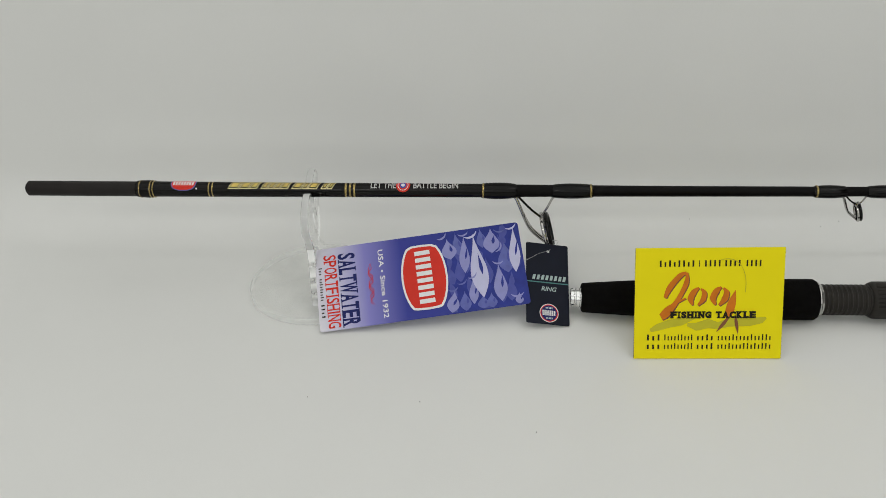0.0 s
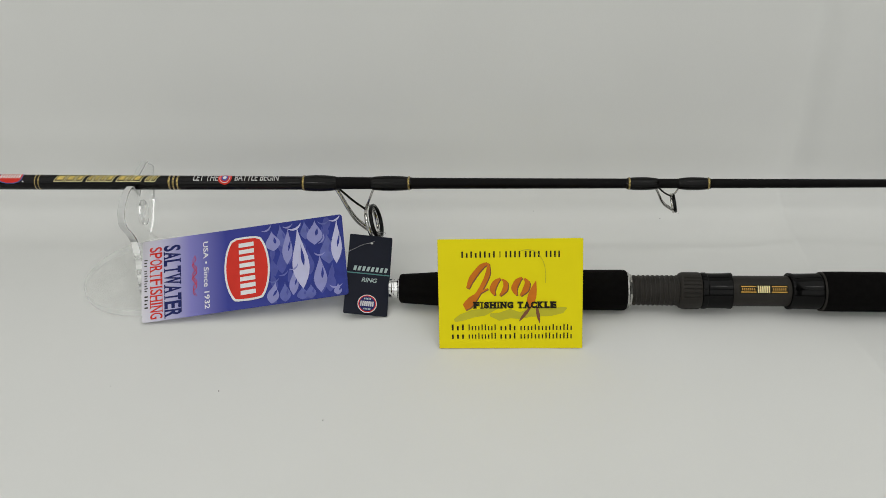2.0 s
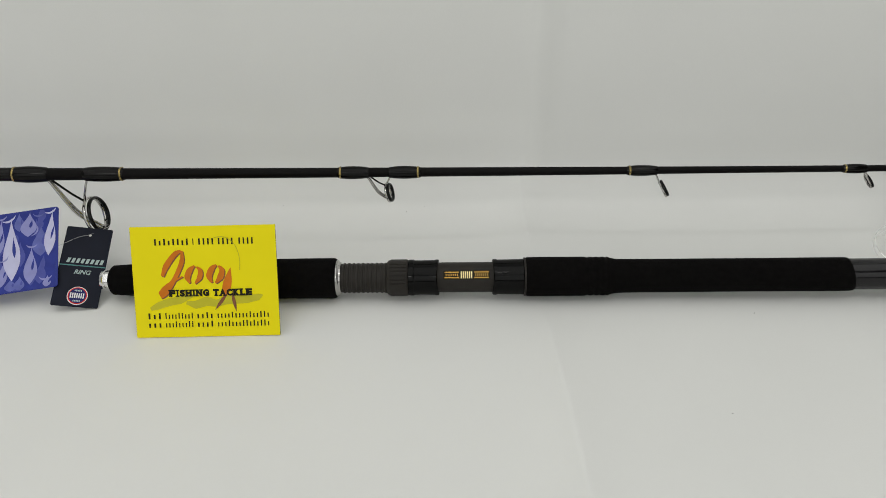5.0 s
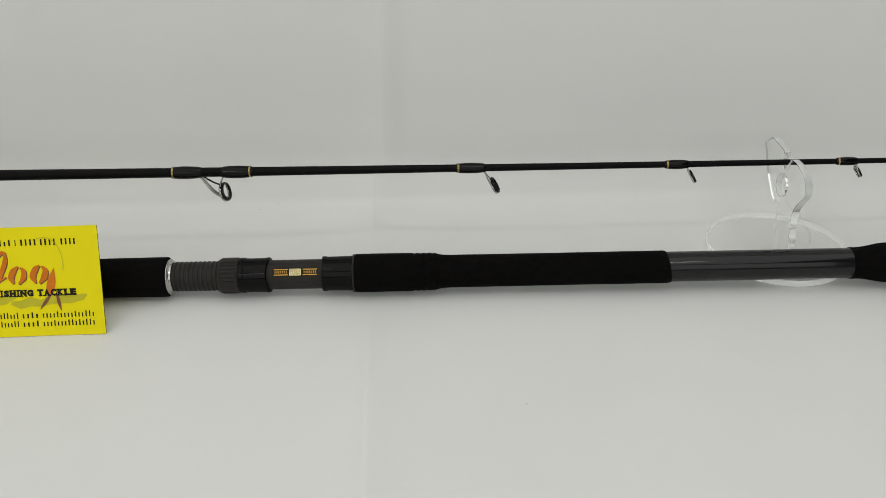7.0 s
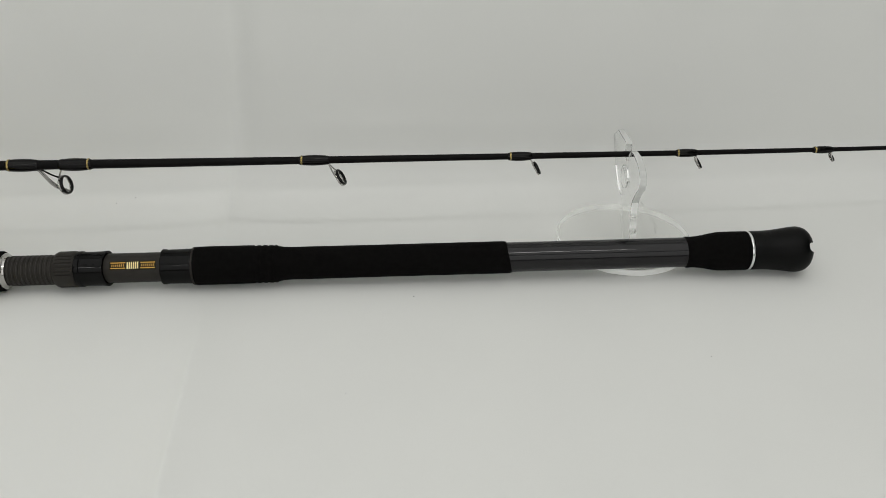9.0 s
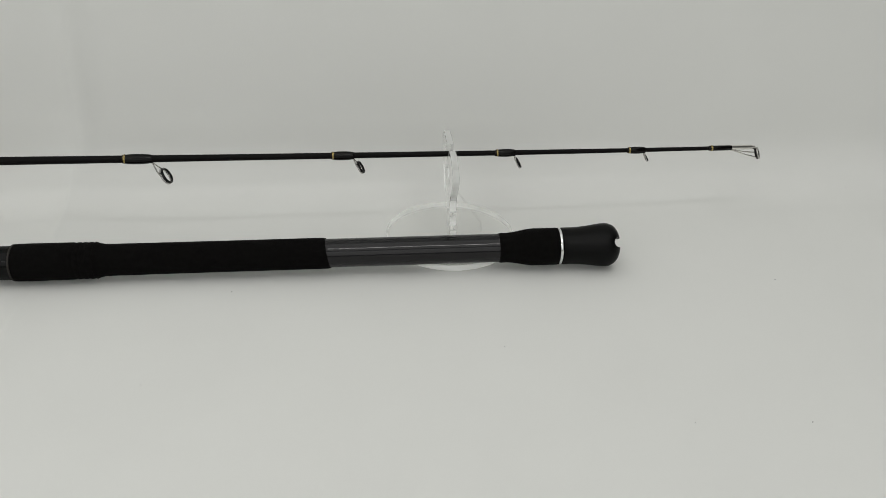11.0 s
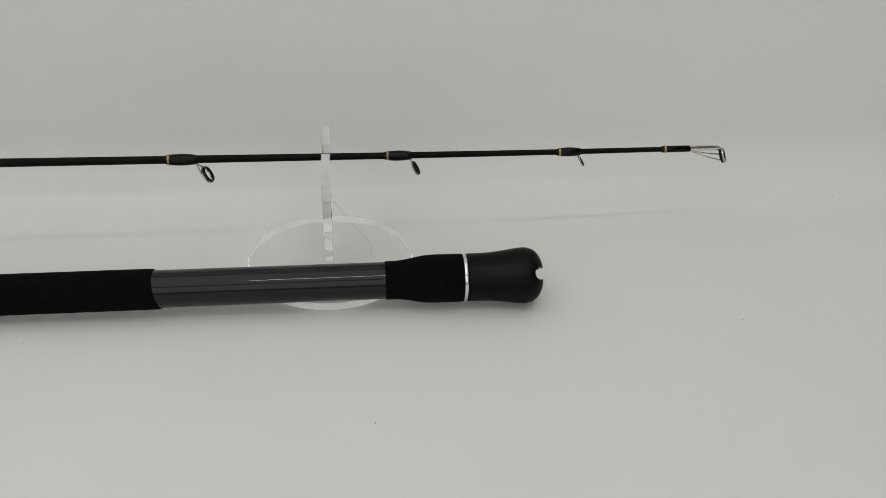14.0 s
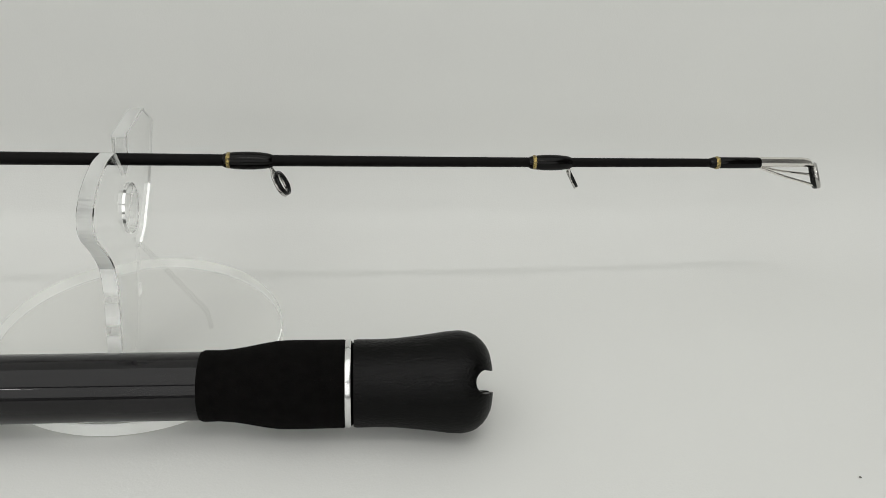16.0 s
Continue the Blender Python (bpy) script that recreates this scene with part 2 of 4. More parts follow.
def lathe(prof, seg=40, centre=None, radius=None, bm=None):
    """A turned body along x: prof holds (x, r); centre(x) gives the axis; radius(x, angle, r) shapes ridges."""
    bm = bm or bmesh.new()
    rings = []
    for x, r in prof:
        cy, cz = centre(x) if centre else (0.0, 0.0)
        ring = []
        for i in range(seg):
            a = 2 * math.pi * i / seg
            q = radius(x, a, r) if radius else r
            ring.append(bm.verts.new((x, cy - q * math.cos(a), cz + q * math.sin(a))))
        rings.append(ring)
    for a, b in zip(rings, rings[1:]):
        for i in range(seg):
            j = (i + 1) % seg
            bm.faces.new((a[i], a[j], b[j], b[i]))
    bm.faces.new(rings[0])
    bm.faces.new(rings[-1])
    return bm


def tube(pts, r, seg=10, bm=None, closed=False):
    bm = bm or bmesh.new()
    pts = [Vector(p) for p in pts]
    n = len(pts)
    rr = r if isinstance(r, (list, tuple)) else [r] * n
    rings, up = [], Vector((0.13, 0.31, 0.94))
    for i, p in enumerate(pts):
        a, b = (pts[i - 1], pts[(i + 1) % n]) if closed else (pts[max(i - 1, 0)], pts[min(i + 1, n - 1)])
        d = (b - a).normalized()
        side = d.cross(up).normalized()
        up = side.cross(d).normalized()
        rings.append([bm.verts.new(p + rr[i] * (side * math.cos(t) + up * math.sin(t)))
                      for t in [2 * math.pi * k / seg for k in range(seg)]])
    for i in range(n if closed else n - 1):
        a, b = rings[i], rings[(i + 1) % n]
        for k in range(seg):
            bm.faces.new((a[k], a[(k + 1) % seg], b[(k + 1) % seg], b[k]))
    if not closed:
        bm.faces.new(rings[0])
        bm.faces.new(rings[-1])
    return bm


def curve_points(pts, steps=8):
    """A smooth line through the points."""
    p = [Vector(q) for q in pts]
    p = [2 * p[0] - p[1]] + p + [2 * p[-1] - p[-2]]
    out = []
    for i in range(1, len(p) - 2):
        for k in range(steps):
            t = k / steps
            out.append(0.5 * (2 * p[i] + (p[i + 1] - p[i - 1]) * t + (2 * p[i - 1] - 5 * p[i] + 4 * p[i + 1] - p[i + 2]) * t * t
                              + (3 * p[i] - p[i - 1] - 3 * p[i + 1] + p[i + 2]) * t ** 3))
    out.append(p[-2])
    return out


def hoop(m, R, r, n=32, seg=10, flat=1.0):
    """A ring round the local x axis of m."""
    bm = bmesh.new()
    rows = []
    for i in range(n):
        a = 2 * math.pi * i / n
        rows.append([bm.verts.new(m @ Vector((r * flat * math.sin(b), (R + r * math.cos(b)) * math.cos(a), (R + r * math.cos(b)) * math.sin(a))))
                     for b in [2 * math.pi * k / seg for k in range(seg)]])
    for i in range(n):
        a, b = rows[i], rows[(i + 1) % n]
        for k in range(seg):
            bm.faces.new((a[k], a[(k + 1) % seg], b[(k + 1) % seg], b[k]))
    return bm


def slab(outline, z0, z1, holes=(), bevel=0.0):
    """A flat plate in local xy with thickness along z, cut by round holes."""
    bm = bmesh.new()
    loops = [outline] + [[(cx + r * math.cos(2 * math.pi * k / 56), cy + r * math.sin(2 * math.pi * k / 56)) for k in range(56)] for cx, cy, r in holes]
    edges = []
    for loop in loops:
        vs = [bm.verts.new((x, y, z1)) for x, y in loop]
        edges += [bm.edges.new((vs[i], vs[(i + 1) % len(vs)])) for i in range(len(vs))]
    bmesh.ops.triangle_fill(bm, use_beauty=True, use_dissolve=False, edges=edges)
    top = list(bm.faces)
    res = bmesh.ops.extrude_face_region(bm, geom=top)
    bmesh.ops.translate(bm, vec=(0, 0, z0 - z1), verts=[v for v in res["geom"] if isinstance(v, bmesh.types.BMVert)])
    bmesh.ops.dissolve_limit(bm, angle_limit=0.01, verts=bm.verts, edges=bm.edges)
    if bevel:
        sharp = [e for e in bm.edges if len(e.link_faces) == 2 and e.calc_face_angle() > 0.9]
        bmesh.ops.bevel(bm, geom=sharp, offset=bevel, segments=1, affect="EDGES")
    return bm


def rounded(w, h, r, x0=0.0, y0=0.0, n=5):
    out = []
    for cx, cy, a0 in ((w / 2 - r, h - r, 0), (-w / 2 + r, h - r, 90), (-w / 2 + r, r, 180), (w / 2 - r, r, 270)):
        for k in range(n + 1):
            a = radians(a0 + 90 * k / n)
            out.append((x0 + cx + r * math.cos(a), y0 + cy + r * math.sin(a)))
    return out


def flat(polys, z, thick=0.00006):
    """Printed shapes: thin ink on a flat card, each a polygon in local xy."""
    bm = bmesh.new()
    for poly in polys:
        lo = [bm.verts.new((x, y, z)) for x, y in poly]
        hi = [bm.verts.new((x, y, z + thick)) for x, y in poly]
        bm.faces.new(hi)
        for i in range(len(poly)):
            j = (i + 1) % len(poly)
            bm.faces.new((lo[i], lo[j], hi[j], hi[i]))
    return bm


def bar(x0, y0, x1, y1):
    return [(x0, y0), (x1, y0), (x1, y1), (x0, y1)]


def lens_shape(cx, cy, length, width, deg, n=14, tail=0.0):
    """A plain leaf-shaped patch."""
    c, s = math.cos(radians(deg)), math.sin(radians(deg))
    pts = []
    for k in range(2 * n):
        t = k / n
        u = t if t <= 1 else 2 - t
        v = math.sin(math.pi * u ** (1 + tail)) * width / 2 * (1 if t <= 1 else -1)
        a = (u - 0.5) * length
        pts.append((cx + a * c - v * s, cy + a * s + v * c))
    return pts


def ellipse(cx, cy, rx, ry, deg=0, n=28):
    c, s = math.cos(radians(deg)), math.sin(radians(deg))
    return [(cx + rx * math.cos(t) * c - ry * math.sin(t) * s, cy + rx * math.cos(t) * s + ry * math.sin(t) * c)
            for t in [2 * math.pi * k / n for k in range(n)]]


def ribbon(pts, widths):
    """A stroke of changing width along a line, as one polygon."""
    p = [Vector((x, y)) for x, y in pts]
    left, right = [], []
    for i in range(len(p)):
        d = (p[min(i + 1, len(p) - 1)] - p[max(i - 1, 0)]).normalized()
        n, w = Vector((-d.y, d.x)), widths[i] / 2
        left.append(tuple(p[i] + n * w))
        right.append(tuple(p[i] - n * w))
    return left + right[::-1]


def words(text, w, h, bold=0.0, slant=0.0):
    """Letters of the built-in font as a flat mesh, fitted to w by h round the origin."""
    cu = bpy.data.curves.new("letters", "FONT")
    cu.body, cu.offset, cu.shear, cu.resolution_u = text, bold, slant, 3
    ob = new("letters", cu)
    me = bpy.data.meshes.new_from_object(ob.evaluated_get(bpy.context.evaluated_depsgraph_get()))
    bm = bmesh.new()
    bm.from_mesh(me)
    bpy.data.objects.remove(ob)
    bpy.data.meshes.remove(me)
    bpy.data.curves.remove(cu)
    xs, ys = [v.co.x for v in bm.verts], [v.co.y for v in bm.verts]
    x0, x1, y0, y1 = min(xs), max(xs), min(ys), max(ys)
    for v in bm.verts:
        v.co = Vector(((v.co.x - (x0 + x1) / 2) * w / (x1 - x0), (v.co.y - (y0 + y1) / 2) * h / (y1 - y0), 0))
    return bm


def shift(bm, x, y, z, deg=0):
    bmesh.ops.transform(bm, matrix=pose(x, y, z, 0, 0, deg), verts=bm.verts)
    return bm


SERIFS = {"F": ((0.2, 0), (0.2, 1)), "I": ((0.5, 0), (0.5, 1)), "H": ((0.15, 0), (0.85, 0), (0.15, 1), (0.85, 1)), "N": ((0.13, 0), (0.13, 1), (0.87, 1)),
          "T": ((0.5, 0),), "A": ((0.1, 0), (0.9, 0)), "K": ((0.15, 0), (0.85, 0), (0.15, 1), (0.85, 1)), "L": ((0.2, 0), (0.2, 1)), "E": ((0.2, 0), (0.2, 1)),
          "R": ((0.2, 0), (0.85, 0), (0.2, 1)), "W": ((0.1, 1), (0.9, 1)), "P": ((0.2, 0), (0.2, 1))}


def serif_words(text, w, h, bold, foot=0.3, thick=0.1):
    """Slab-serif lettering: built-in letters, each fitted to its own cell, with short feet on the stems."""
    widths = [{" ": 0.5, "I": 0.55, "W": 1.4, "L": 0.85, "S": 0.85, "T": 0.95}.get(c, 1.0) for c in text]
    step = w / sum(widths)
    bm, x = bmesh.new(), -w / 2
    for k, (c, q) in enumerate(zip(text, widths)):
        if c != " ":
            cell = step * q
            lw = cell * (0.4 if c == "I" else 0.9)
            one = shift(words(c, lw, h, bold), x + cell / 2, 0, 0)
            me = bpy.data.meshes.new("letter")
            one.to_mesh(me)
            one.free()
            bm.from_mesh(me)
            bpy.data.meshes.remove(me)
            for u, top in SERIFS.get(c, ()):
                cx, y0 = x + cell * (0.08 + 0.84 * u), (h / 2 - thick * h) if top else -h / 2
                fw = foot * step / 2
                z = 0.00003 + 0.000003 * k
                bm.faces.new([bm.verts.new((px, py, z)) for px, py in bar(cx - fw, y0, cx + fw, y0 + thick * h)])
        x += step * q
    return bm


def letter_bars(x0, x1, y0, y1, count, tall=0.35, fill=0.5, slant=0.0, seed=3):
    """Plain bars in place of small lettering: one upright bar a character."""
    r, step = random.Random(seed), (x1 - x0) / count
    out = []
    for k in range(count):
        a, top = x0 + step * (k + 0.5 - fill / 2), y0 + (y1 - y0) * (1.0 if r.random() < tall else 0.72)
        out.append([(a, y0), (a + step * fill, y0), (a + step * fill + slant * (top - y0), top), (a + slant * (top - y0), top)])
    return out


# ---- the cloth ----
def cloth():
    xs = [-1.5 + 0.02 * i for i in range(37)]
    x = xs[-1] + 0.008
    while x < 1.15:
        xs.append(x)
        x += 0.0016 if 0.24 < x < 0.30 else 0.0075
    xs += [1.15 + 0.03 * i for i in range(1, 28)]
    prof = []
    y = -1.5
    while y < -0.30:
        prof.append((y, 0.0))
        y += 0.03
    y = -0.30
    while y < 0.09:
        prof.append((y, 0.0))
        y += 0.008
    for k in range(0, 15):
        a = radians(86 * k / 14)
        prof.append((0.092 + 0.05 * math.sin(a), 0.05 * (1 - math.cos(a))))
    y, z = prof[-1]
    while z < 0.9:
        z += 0.01 if z < 0.3 else 0.04
        y += 0.0007 if z < 0.3 else 0.0028
        prof.append((y, z))
    bm = bmesh.new()
    rows = []
    s = 0.0
    for k, (y, z) in enumerate(prof):
        if k:
            s += math.dist(prof[k - 1], (y, z))
        a, b = prof[max(k - 1, 0)], prof[min(k + 1, len(prof) - 1)]
        ty, tz = b[0] - a[0], b[1] - a[1]
        ln = math.hypot(ty, tz)
        ny, nz = -tz / ln, ty / ln
        row = []
        for x in xs:
            fx = 0.2665 + 0.0022 * math.sin(7 * s) + (0.011 if y > 0.12 else 0.0)
            wall = min(1, max(0, (z - 0.005) / 0.06))
            d = 0.0042 * math.exp(-((x - fx) / 0.011) ** 2) - 0.0020 * math.exp(-((x - fx - 0.02) / 0.016) ** 2)
            d += 0.0006 * math.exp(-((x - fx + 0.004) / 0.0045) ** 2) - 0.0003 * math.exp(-((x - fx + 0.011) / 0.004) ** 2)
            # on the floor the fold is a crest: a slope that steepens up to it and a flat fall behind
            u = x - (0.2680 - 0.045 * y)
            crest = 0.0105 * (math.exp(u / 0.017) if u < 0 else math.exp(-u / 0.038))
            d = crest + (d - crest) * wall
            for f2, amp in ((-0.19, 0.0008), (0.075, 0.0007), (0.83, 0.0008), (0.46, 0.0005)):
                d += amp * math.exp(-((x - f2 - 0.012 * math.sin(3 * s + f2 * 9)) / 0.02) ** 2)
            q = Vector((x * 5, s * 5, 0))
            d += 0.0011 * noise.noise(q) + 0.0005 * noise.noise(q * 3.1)
            d = d * (1.05 - 0.35 * wall)
            near = math.exp(-(y / 0.06) ** 2)
            d = min(d, 0.0003 * near + d * (1 - near))
            row.append(bm.verts.new((x, y + ny * d, z + nz * d - 0.0006)))
        rows.append(row)
    for a, b in zip(rows, rows[1:]):
        for i in range(len(xs) - 1):
            bm.faces.new((a[i], a[i + 1], b[i + 1], b[i]))
    ob = part("backdrop", bm, CLOTH, None, "", angle=180)
    return tagged(ob, "smooth white cloth sweep rising behind the rod, faint fold lines", "backdrop", kind="structure")


cloth()


def room():
    lo, hi, top, t = Vector((-2.2, -2.4)), Vector((2.6, 1.2)), 2.3, 0.1
    boxes = {"floor": (lo.x, lo.y, -0.12, hi.x, hi.y, -0.02), "ceiling": (lo.x, lo.y, top, hi.x, hi.y, top + t),
             "wall_south": (lo.x, lo.y - t, -0.12, hi.x, lo.y, top), "wall_north": (lo.x, hi.y, -0.12, hi.x, hi.y + t, top),
             "wall_west": (lo.x - t, lo.y, -0.12, lo.x, hi.y, top), "wall_east": (hi.x, lo.y, -0.12, hi.x + t, hi.y, top)}
    for name, (x0, y0, z0, x1, y1, z1) in boxes.items():
        bm = bmesh.new()
        bmesh.ops.create_cube(bm, size=1, matrix=Matrix.LocRotScale(((x0 + x1) / 2, (y0 + y1) / 2, (z0 + z1) / 2), None, (x1 - x0, y1 - y0, z1 - z0)))
        tagged(part(name, bm, PLASTER, None), "plain white plastered " + name.split("_")[0], name.split("_")[0], kind="structure")


room()


# ---- the upper rod section ----
def axis_of(x):
    return 0.0377 + 0.028 * x + 0.0129 * (x - 0.3) ** 2, 0.0775 - 0.012 * x - 0.0014 * (x - 0.3) ** 2 + 0.02 * max(0.0, x - 0.62) ** 2


def rod_radius(x):
    table = ((-0.432, 0.00525), (-0.34, 0.00525), (-0.1, 0.0045), (-0.003, 0.0038), (0.124, 0.0034), (0.247, 0.003), (0.4, 0.00242), (0.55, 0.00212), (0.67, 0.0018), (0.81, 0.00145))
    return 0.00016 + float(np.interp(x, [a for a, _ in table], [b for _, b in table]))


rod = thing("fishing_rod_tip_half", pose(0, 0, 0), "slim black fishing rod half with line guides on clear stands", "fishing rod")


def rod_tube(name, x0, x1, extra, mat, label="", n=24, ends=0.0):
    prof = []
    for i in range(n + 1):
        x = x0 + (x1 - x0) * i / n
        prof.append((x, rod_radius(x) + extra))
    if ends:
        prof = [(x0, prof[0][1] - ends)] + [(x0 + ends, prof[0][1])] + prof[1:-1] + [(x1 - ends, prof[-1][1])] + [(x1, prof[-1][1] - ends)]
    return part(name, lathe(prof, 32, axis_of), mat, rod, label)


rod_tube("butt_end", -0.4315, -0.3475, 0.0, BUTT_BLANK, "matte dark brown-black bare butt end", 20, 0.0012)
rod_tube("blank", -0.347, 0.806, -0.0001, BLANK, "", 90)
rod_tube("lacquered_band", -0.336, -0.1015, 0.00015, BLANK_GLOSS, "gloss black lacquered stretch", 40)
# winding check
prof = [(-0.3495, 0.0053), (-0.3487, 0.006), (-0.3465, 0.0061), (-0.3405, 0.0064), (-0.337, 0.006), (-0.3355, 0.0053)]
part("winding_check", lathe(prof, 32, axis_of), EPOXY, rod)


def band(x, w, extra, parent=None):
    w *= 0.72
    prof = [(x - w / 2, rod_radius(x) + extra - 0.0003), (x - w / 3, rod_radius(x) + extra - 0.00008), (x, rod_radius(x) + extra), (x + w / 3, rod_radius(x) + extra - 0.00008), (x + w / 2, rod_radius(x) + extra - 0.0003)]
    return part("gold_band", lathe(prof, 32, axis_of), GOLD, parent or rod, "gold thread band")


for x, w, e in ((-0.3484, 0.0013, 0.0006), (-0.3463, 0.0013, 0.0010), (-0.3384, 0.0013, 0.0011), (-0.3364, 0.0013, 0.0008), (-0.2956, 0.0016, 0.0003), (-0.2930, 0.0016, 0.0003),
                (-0.1968, 0.0026, 0.0003), (-0.1938, 0.0026, 0.0003), (-0.1908, 0.0026, 0.0003)):
    band(x, w, e)


def wrapped(bm, lift=0.00022):
    """Lays a flat print (x along the rod, y as arc length) on the rod."""
    for v in bm.verts:
        x, s = v.co.x, v.co.y
        r = rod_radius(x) + lift + v.co.z
        a = s / rod_radius(x)
        cy, cz = axis_of(x)
        v.co = (x, cy - r * math.cos(a), cz + r * math.sin(a))
    return bm


def fine(polys, step=0.0006):
    """Polygons cut into narrow strips so that they bend round a tube."""
    bm = flat(polys, 0.0, 0.00004)
    ys = [v.co.y for v in bm.verts]
    y = min(ys) + step
    while y < max(ys):
        bmesh.ops.bisect_plane(bm, geom=list(bm.verts) + list(bm.edges) + list(bm.faces), plane_co=(0, y, 0), plane_no=(0, 1, 0))
        y += step
    return bm


ARC = 0.0056
# red shield-shaped emblem with a white rim and pale bars
shield = [(-0.0088, 0.0045), (-0.0093, 0.0012), (-0.0088, -0.0012), (-0.0068, -0.0031), (-0.003, -0.0041), (0.003, -0.0041), (0.0068, -0.0031), (0.0088, -0.0012), (0.0093, 0.0012), (0.0088, 0.0045)]
part("emblem_rim", wrapped(fine([[(-0.3140 + x, ARC + y) for x, y in shield]])), MID_LILAC, rod)
part("emblem", wrapped(fine([[(-0.3140 + x * 0.93, ARC + 0.0002 + y * 0.92) for x, y in shield]]), 0.00032), RED, rod, "red emblem patch")
part("emblem_bars", wrapped(fine([bar(-0.3214 + 0.00195 * k, ARC - 0.0004, -0.3202 + 0.00195 * k, ARC + 0.0034) for k in range(8)]), 0.00042), WHITE, rod, "pale emblem bars")
part("emblem_dot", wrapped(fine([ellipse(-0.3042, ARC - 0.0026, 0.0006, 0.0006)])), WHITE, rod)
# gold title drawn as slanted plain blocks, pale rims round dark cores
x = -0.2815
for w in (0.0100, 0.0088, 0.0072, 0.0, 0.0058, 0.0056, 0.0052, 0.0074, 0.0, 0.0088, 0.0050, 0.0088, 0.0, 0.0050, 0.0050):
    w *= 0.83
    if w:
        for name, mat, grow, lift in (("title_bar", PALE_FOIL, 0.0, 0.00022), ("title_core", INK, 0.0006, 0.00030), ("title_fill", FOIL, 0.0014, 0.00038)):
            lo, hi, a, b = ARC - 0.0027 + grow, ARC + 0.0032 - grow, x + grow, x + w * 0.92 - grow
            k = 0.0030 / 0.0059
            if b - a > 0.0008:
                part(name, wrapped(fine([[(a + k * grow, lo), (b + k * grow, lo), (b + k * (hi - ARC + 0.0027), hi), (a + k * (hi - ARC + 0.0027), hi)]]), lift), mat, rod)
        x += w
    else:
        x += 0.0022
# slogan
for text, cx, w in (("LET THE", -0.1700, 0.0180), ("BATTLE BEGIN", -0.1332, 0.0315)):
    bm = shift(words(text, w, 0.0052, 0.012), cx, ARC + 0.0006, 0)
    for k in range(-6, 7):
        bmesh.ops.bisect_plane(bm, geom=list(bm.verts) + list(bm.edges) + list(bm.faces), plane_co=(0, ARC + 0.0006 + 0.0005 * k, 0), plane_no=(0, 1, 0))
    bmesh.ops.triangulate(bm, faces=bm.faces)
    part("slogan", wrapped(bm, 0.0003), GREY_INK, rod, "white printed slogan")
for R, mat, lift in ((0.0050, RED, 0.0002), (0.0038, WHITE, 0.0003), (0.0034, RED, 0.0004), (0.0024, BLUE, 0.0005), (0.0013, WHITE, 0.0006)):
    part("roundel", wrapped(fine([ellipse(-0.1562, ARC + 0.0004, R, R)]), lift), mat, rod)


def wrap(x0, x1, bulge, parent, lead=0.0):
    """Thread wrapping under clear epoxy over a guide foot."""
    prof = []
    for i in range(25):
        u = i / 24
        x = x0 + (x1 - x0) * u
        prof.append((x, rod_radius(x) + bulge * (math.sin(math.pi * min(1, max(0, u))) ** 0.55)))
    return part("thread_wrap", lathe(prof, 56, axis_of, lambda x, a, r: r + 0.12 * bulge * math.cos(a + math.pi / 2)), EPOXY, parent)


def guide(kind, xa, xb, ring_x, drop, R, lean, wire, turn, swing):
    """A line guide below the rod: wraps, wire frame and ceramic-lined ring. lean: degrees by which the ring's foot runs towards the tip; swing: backwards."""
    g = wrap(xa - 0.0014, xb, 0.0012 if R > 0.007 else 0.0010, rod)
    g.name = "guide_wrap"
    cy, cz = axis_of(ring_x)
    m = pose(ring_x, cy + drop * swing, cz - drop, math.degrees(swing), lean, turn)
    part("ring_frame", hoop(m @ Matrix.Translation((-0.2 * R, 0, 0)), R * 0.97, R * (0.062 if R > 0.01 else 0.08), 40, 12, 1.5), CHROME, g, "dark chrome ring")
    part("ring_insert", hoop(m @ Matrix.Translation((0.04 * R, 0, 0)), R * 0.9, R * (0.085 if R > 0.01 else 0.12), 40, 12, 1.3), INSERT, g, "black ceramic ring lining")
    top, low = m @ Vector((-0.2 * R, 0, R)), m @ Vector((-0.2 * R, 0, -R))
    fy, fz = axis_of(xb)
    foot = Vector((xb - 0.001, fy, fz - rod_radius(xb) - 0.0004))
    if kind == "double":
        low_side = m @ Vector((-0.2 * R, -R * 0.1, -R * 0.98))
        low_back = m @ Vector((-0.2 * R, R * 0.1, -R * 0.98))
        for end, s in ((low_side, -1), (low_back, 1)):
            mid = foot.lerp(end, 0.48) + Vector((-0.1 * R, s * 0.0008, -0.42 * R))
            part("leg", tube(curve_points([foot + Vector((-0.004, 0, 0.0006)), foot + Vector((0, s * 0.0006, 0)), mid, end]), wire), CHROME, g)
        part("brace", tube(curve_points([foot + Vector((0.002, 0, 0.0003)), foot.lerp(top, 0.6), top]), wire * 0.75), INSERT, g)
    else:
        for s in (-1, 1):
            end = m @ Vector((-0.2 * R, s * R * 0.8, R * 0.6))
            part("leg", tube(curve_points([foot + Vector((-0.004, 0, 0.0004)), foot + Vector((0, s * 0.0003, 0)), foot.lerp(end, 0.5) + Vector((0, s * 0.0006, -0.0004)), end]), wire * 0.85), CHROME, g)
    return g, top


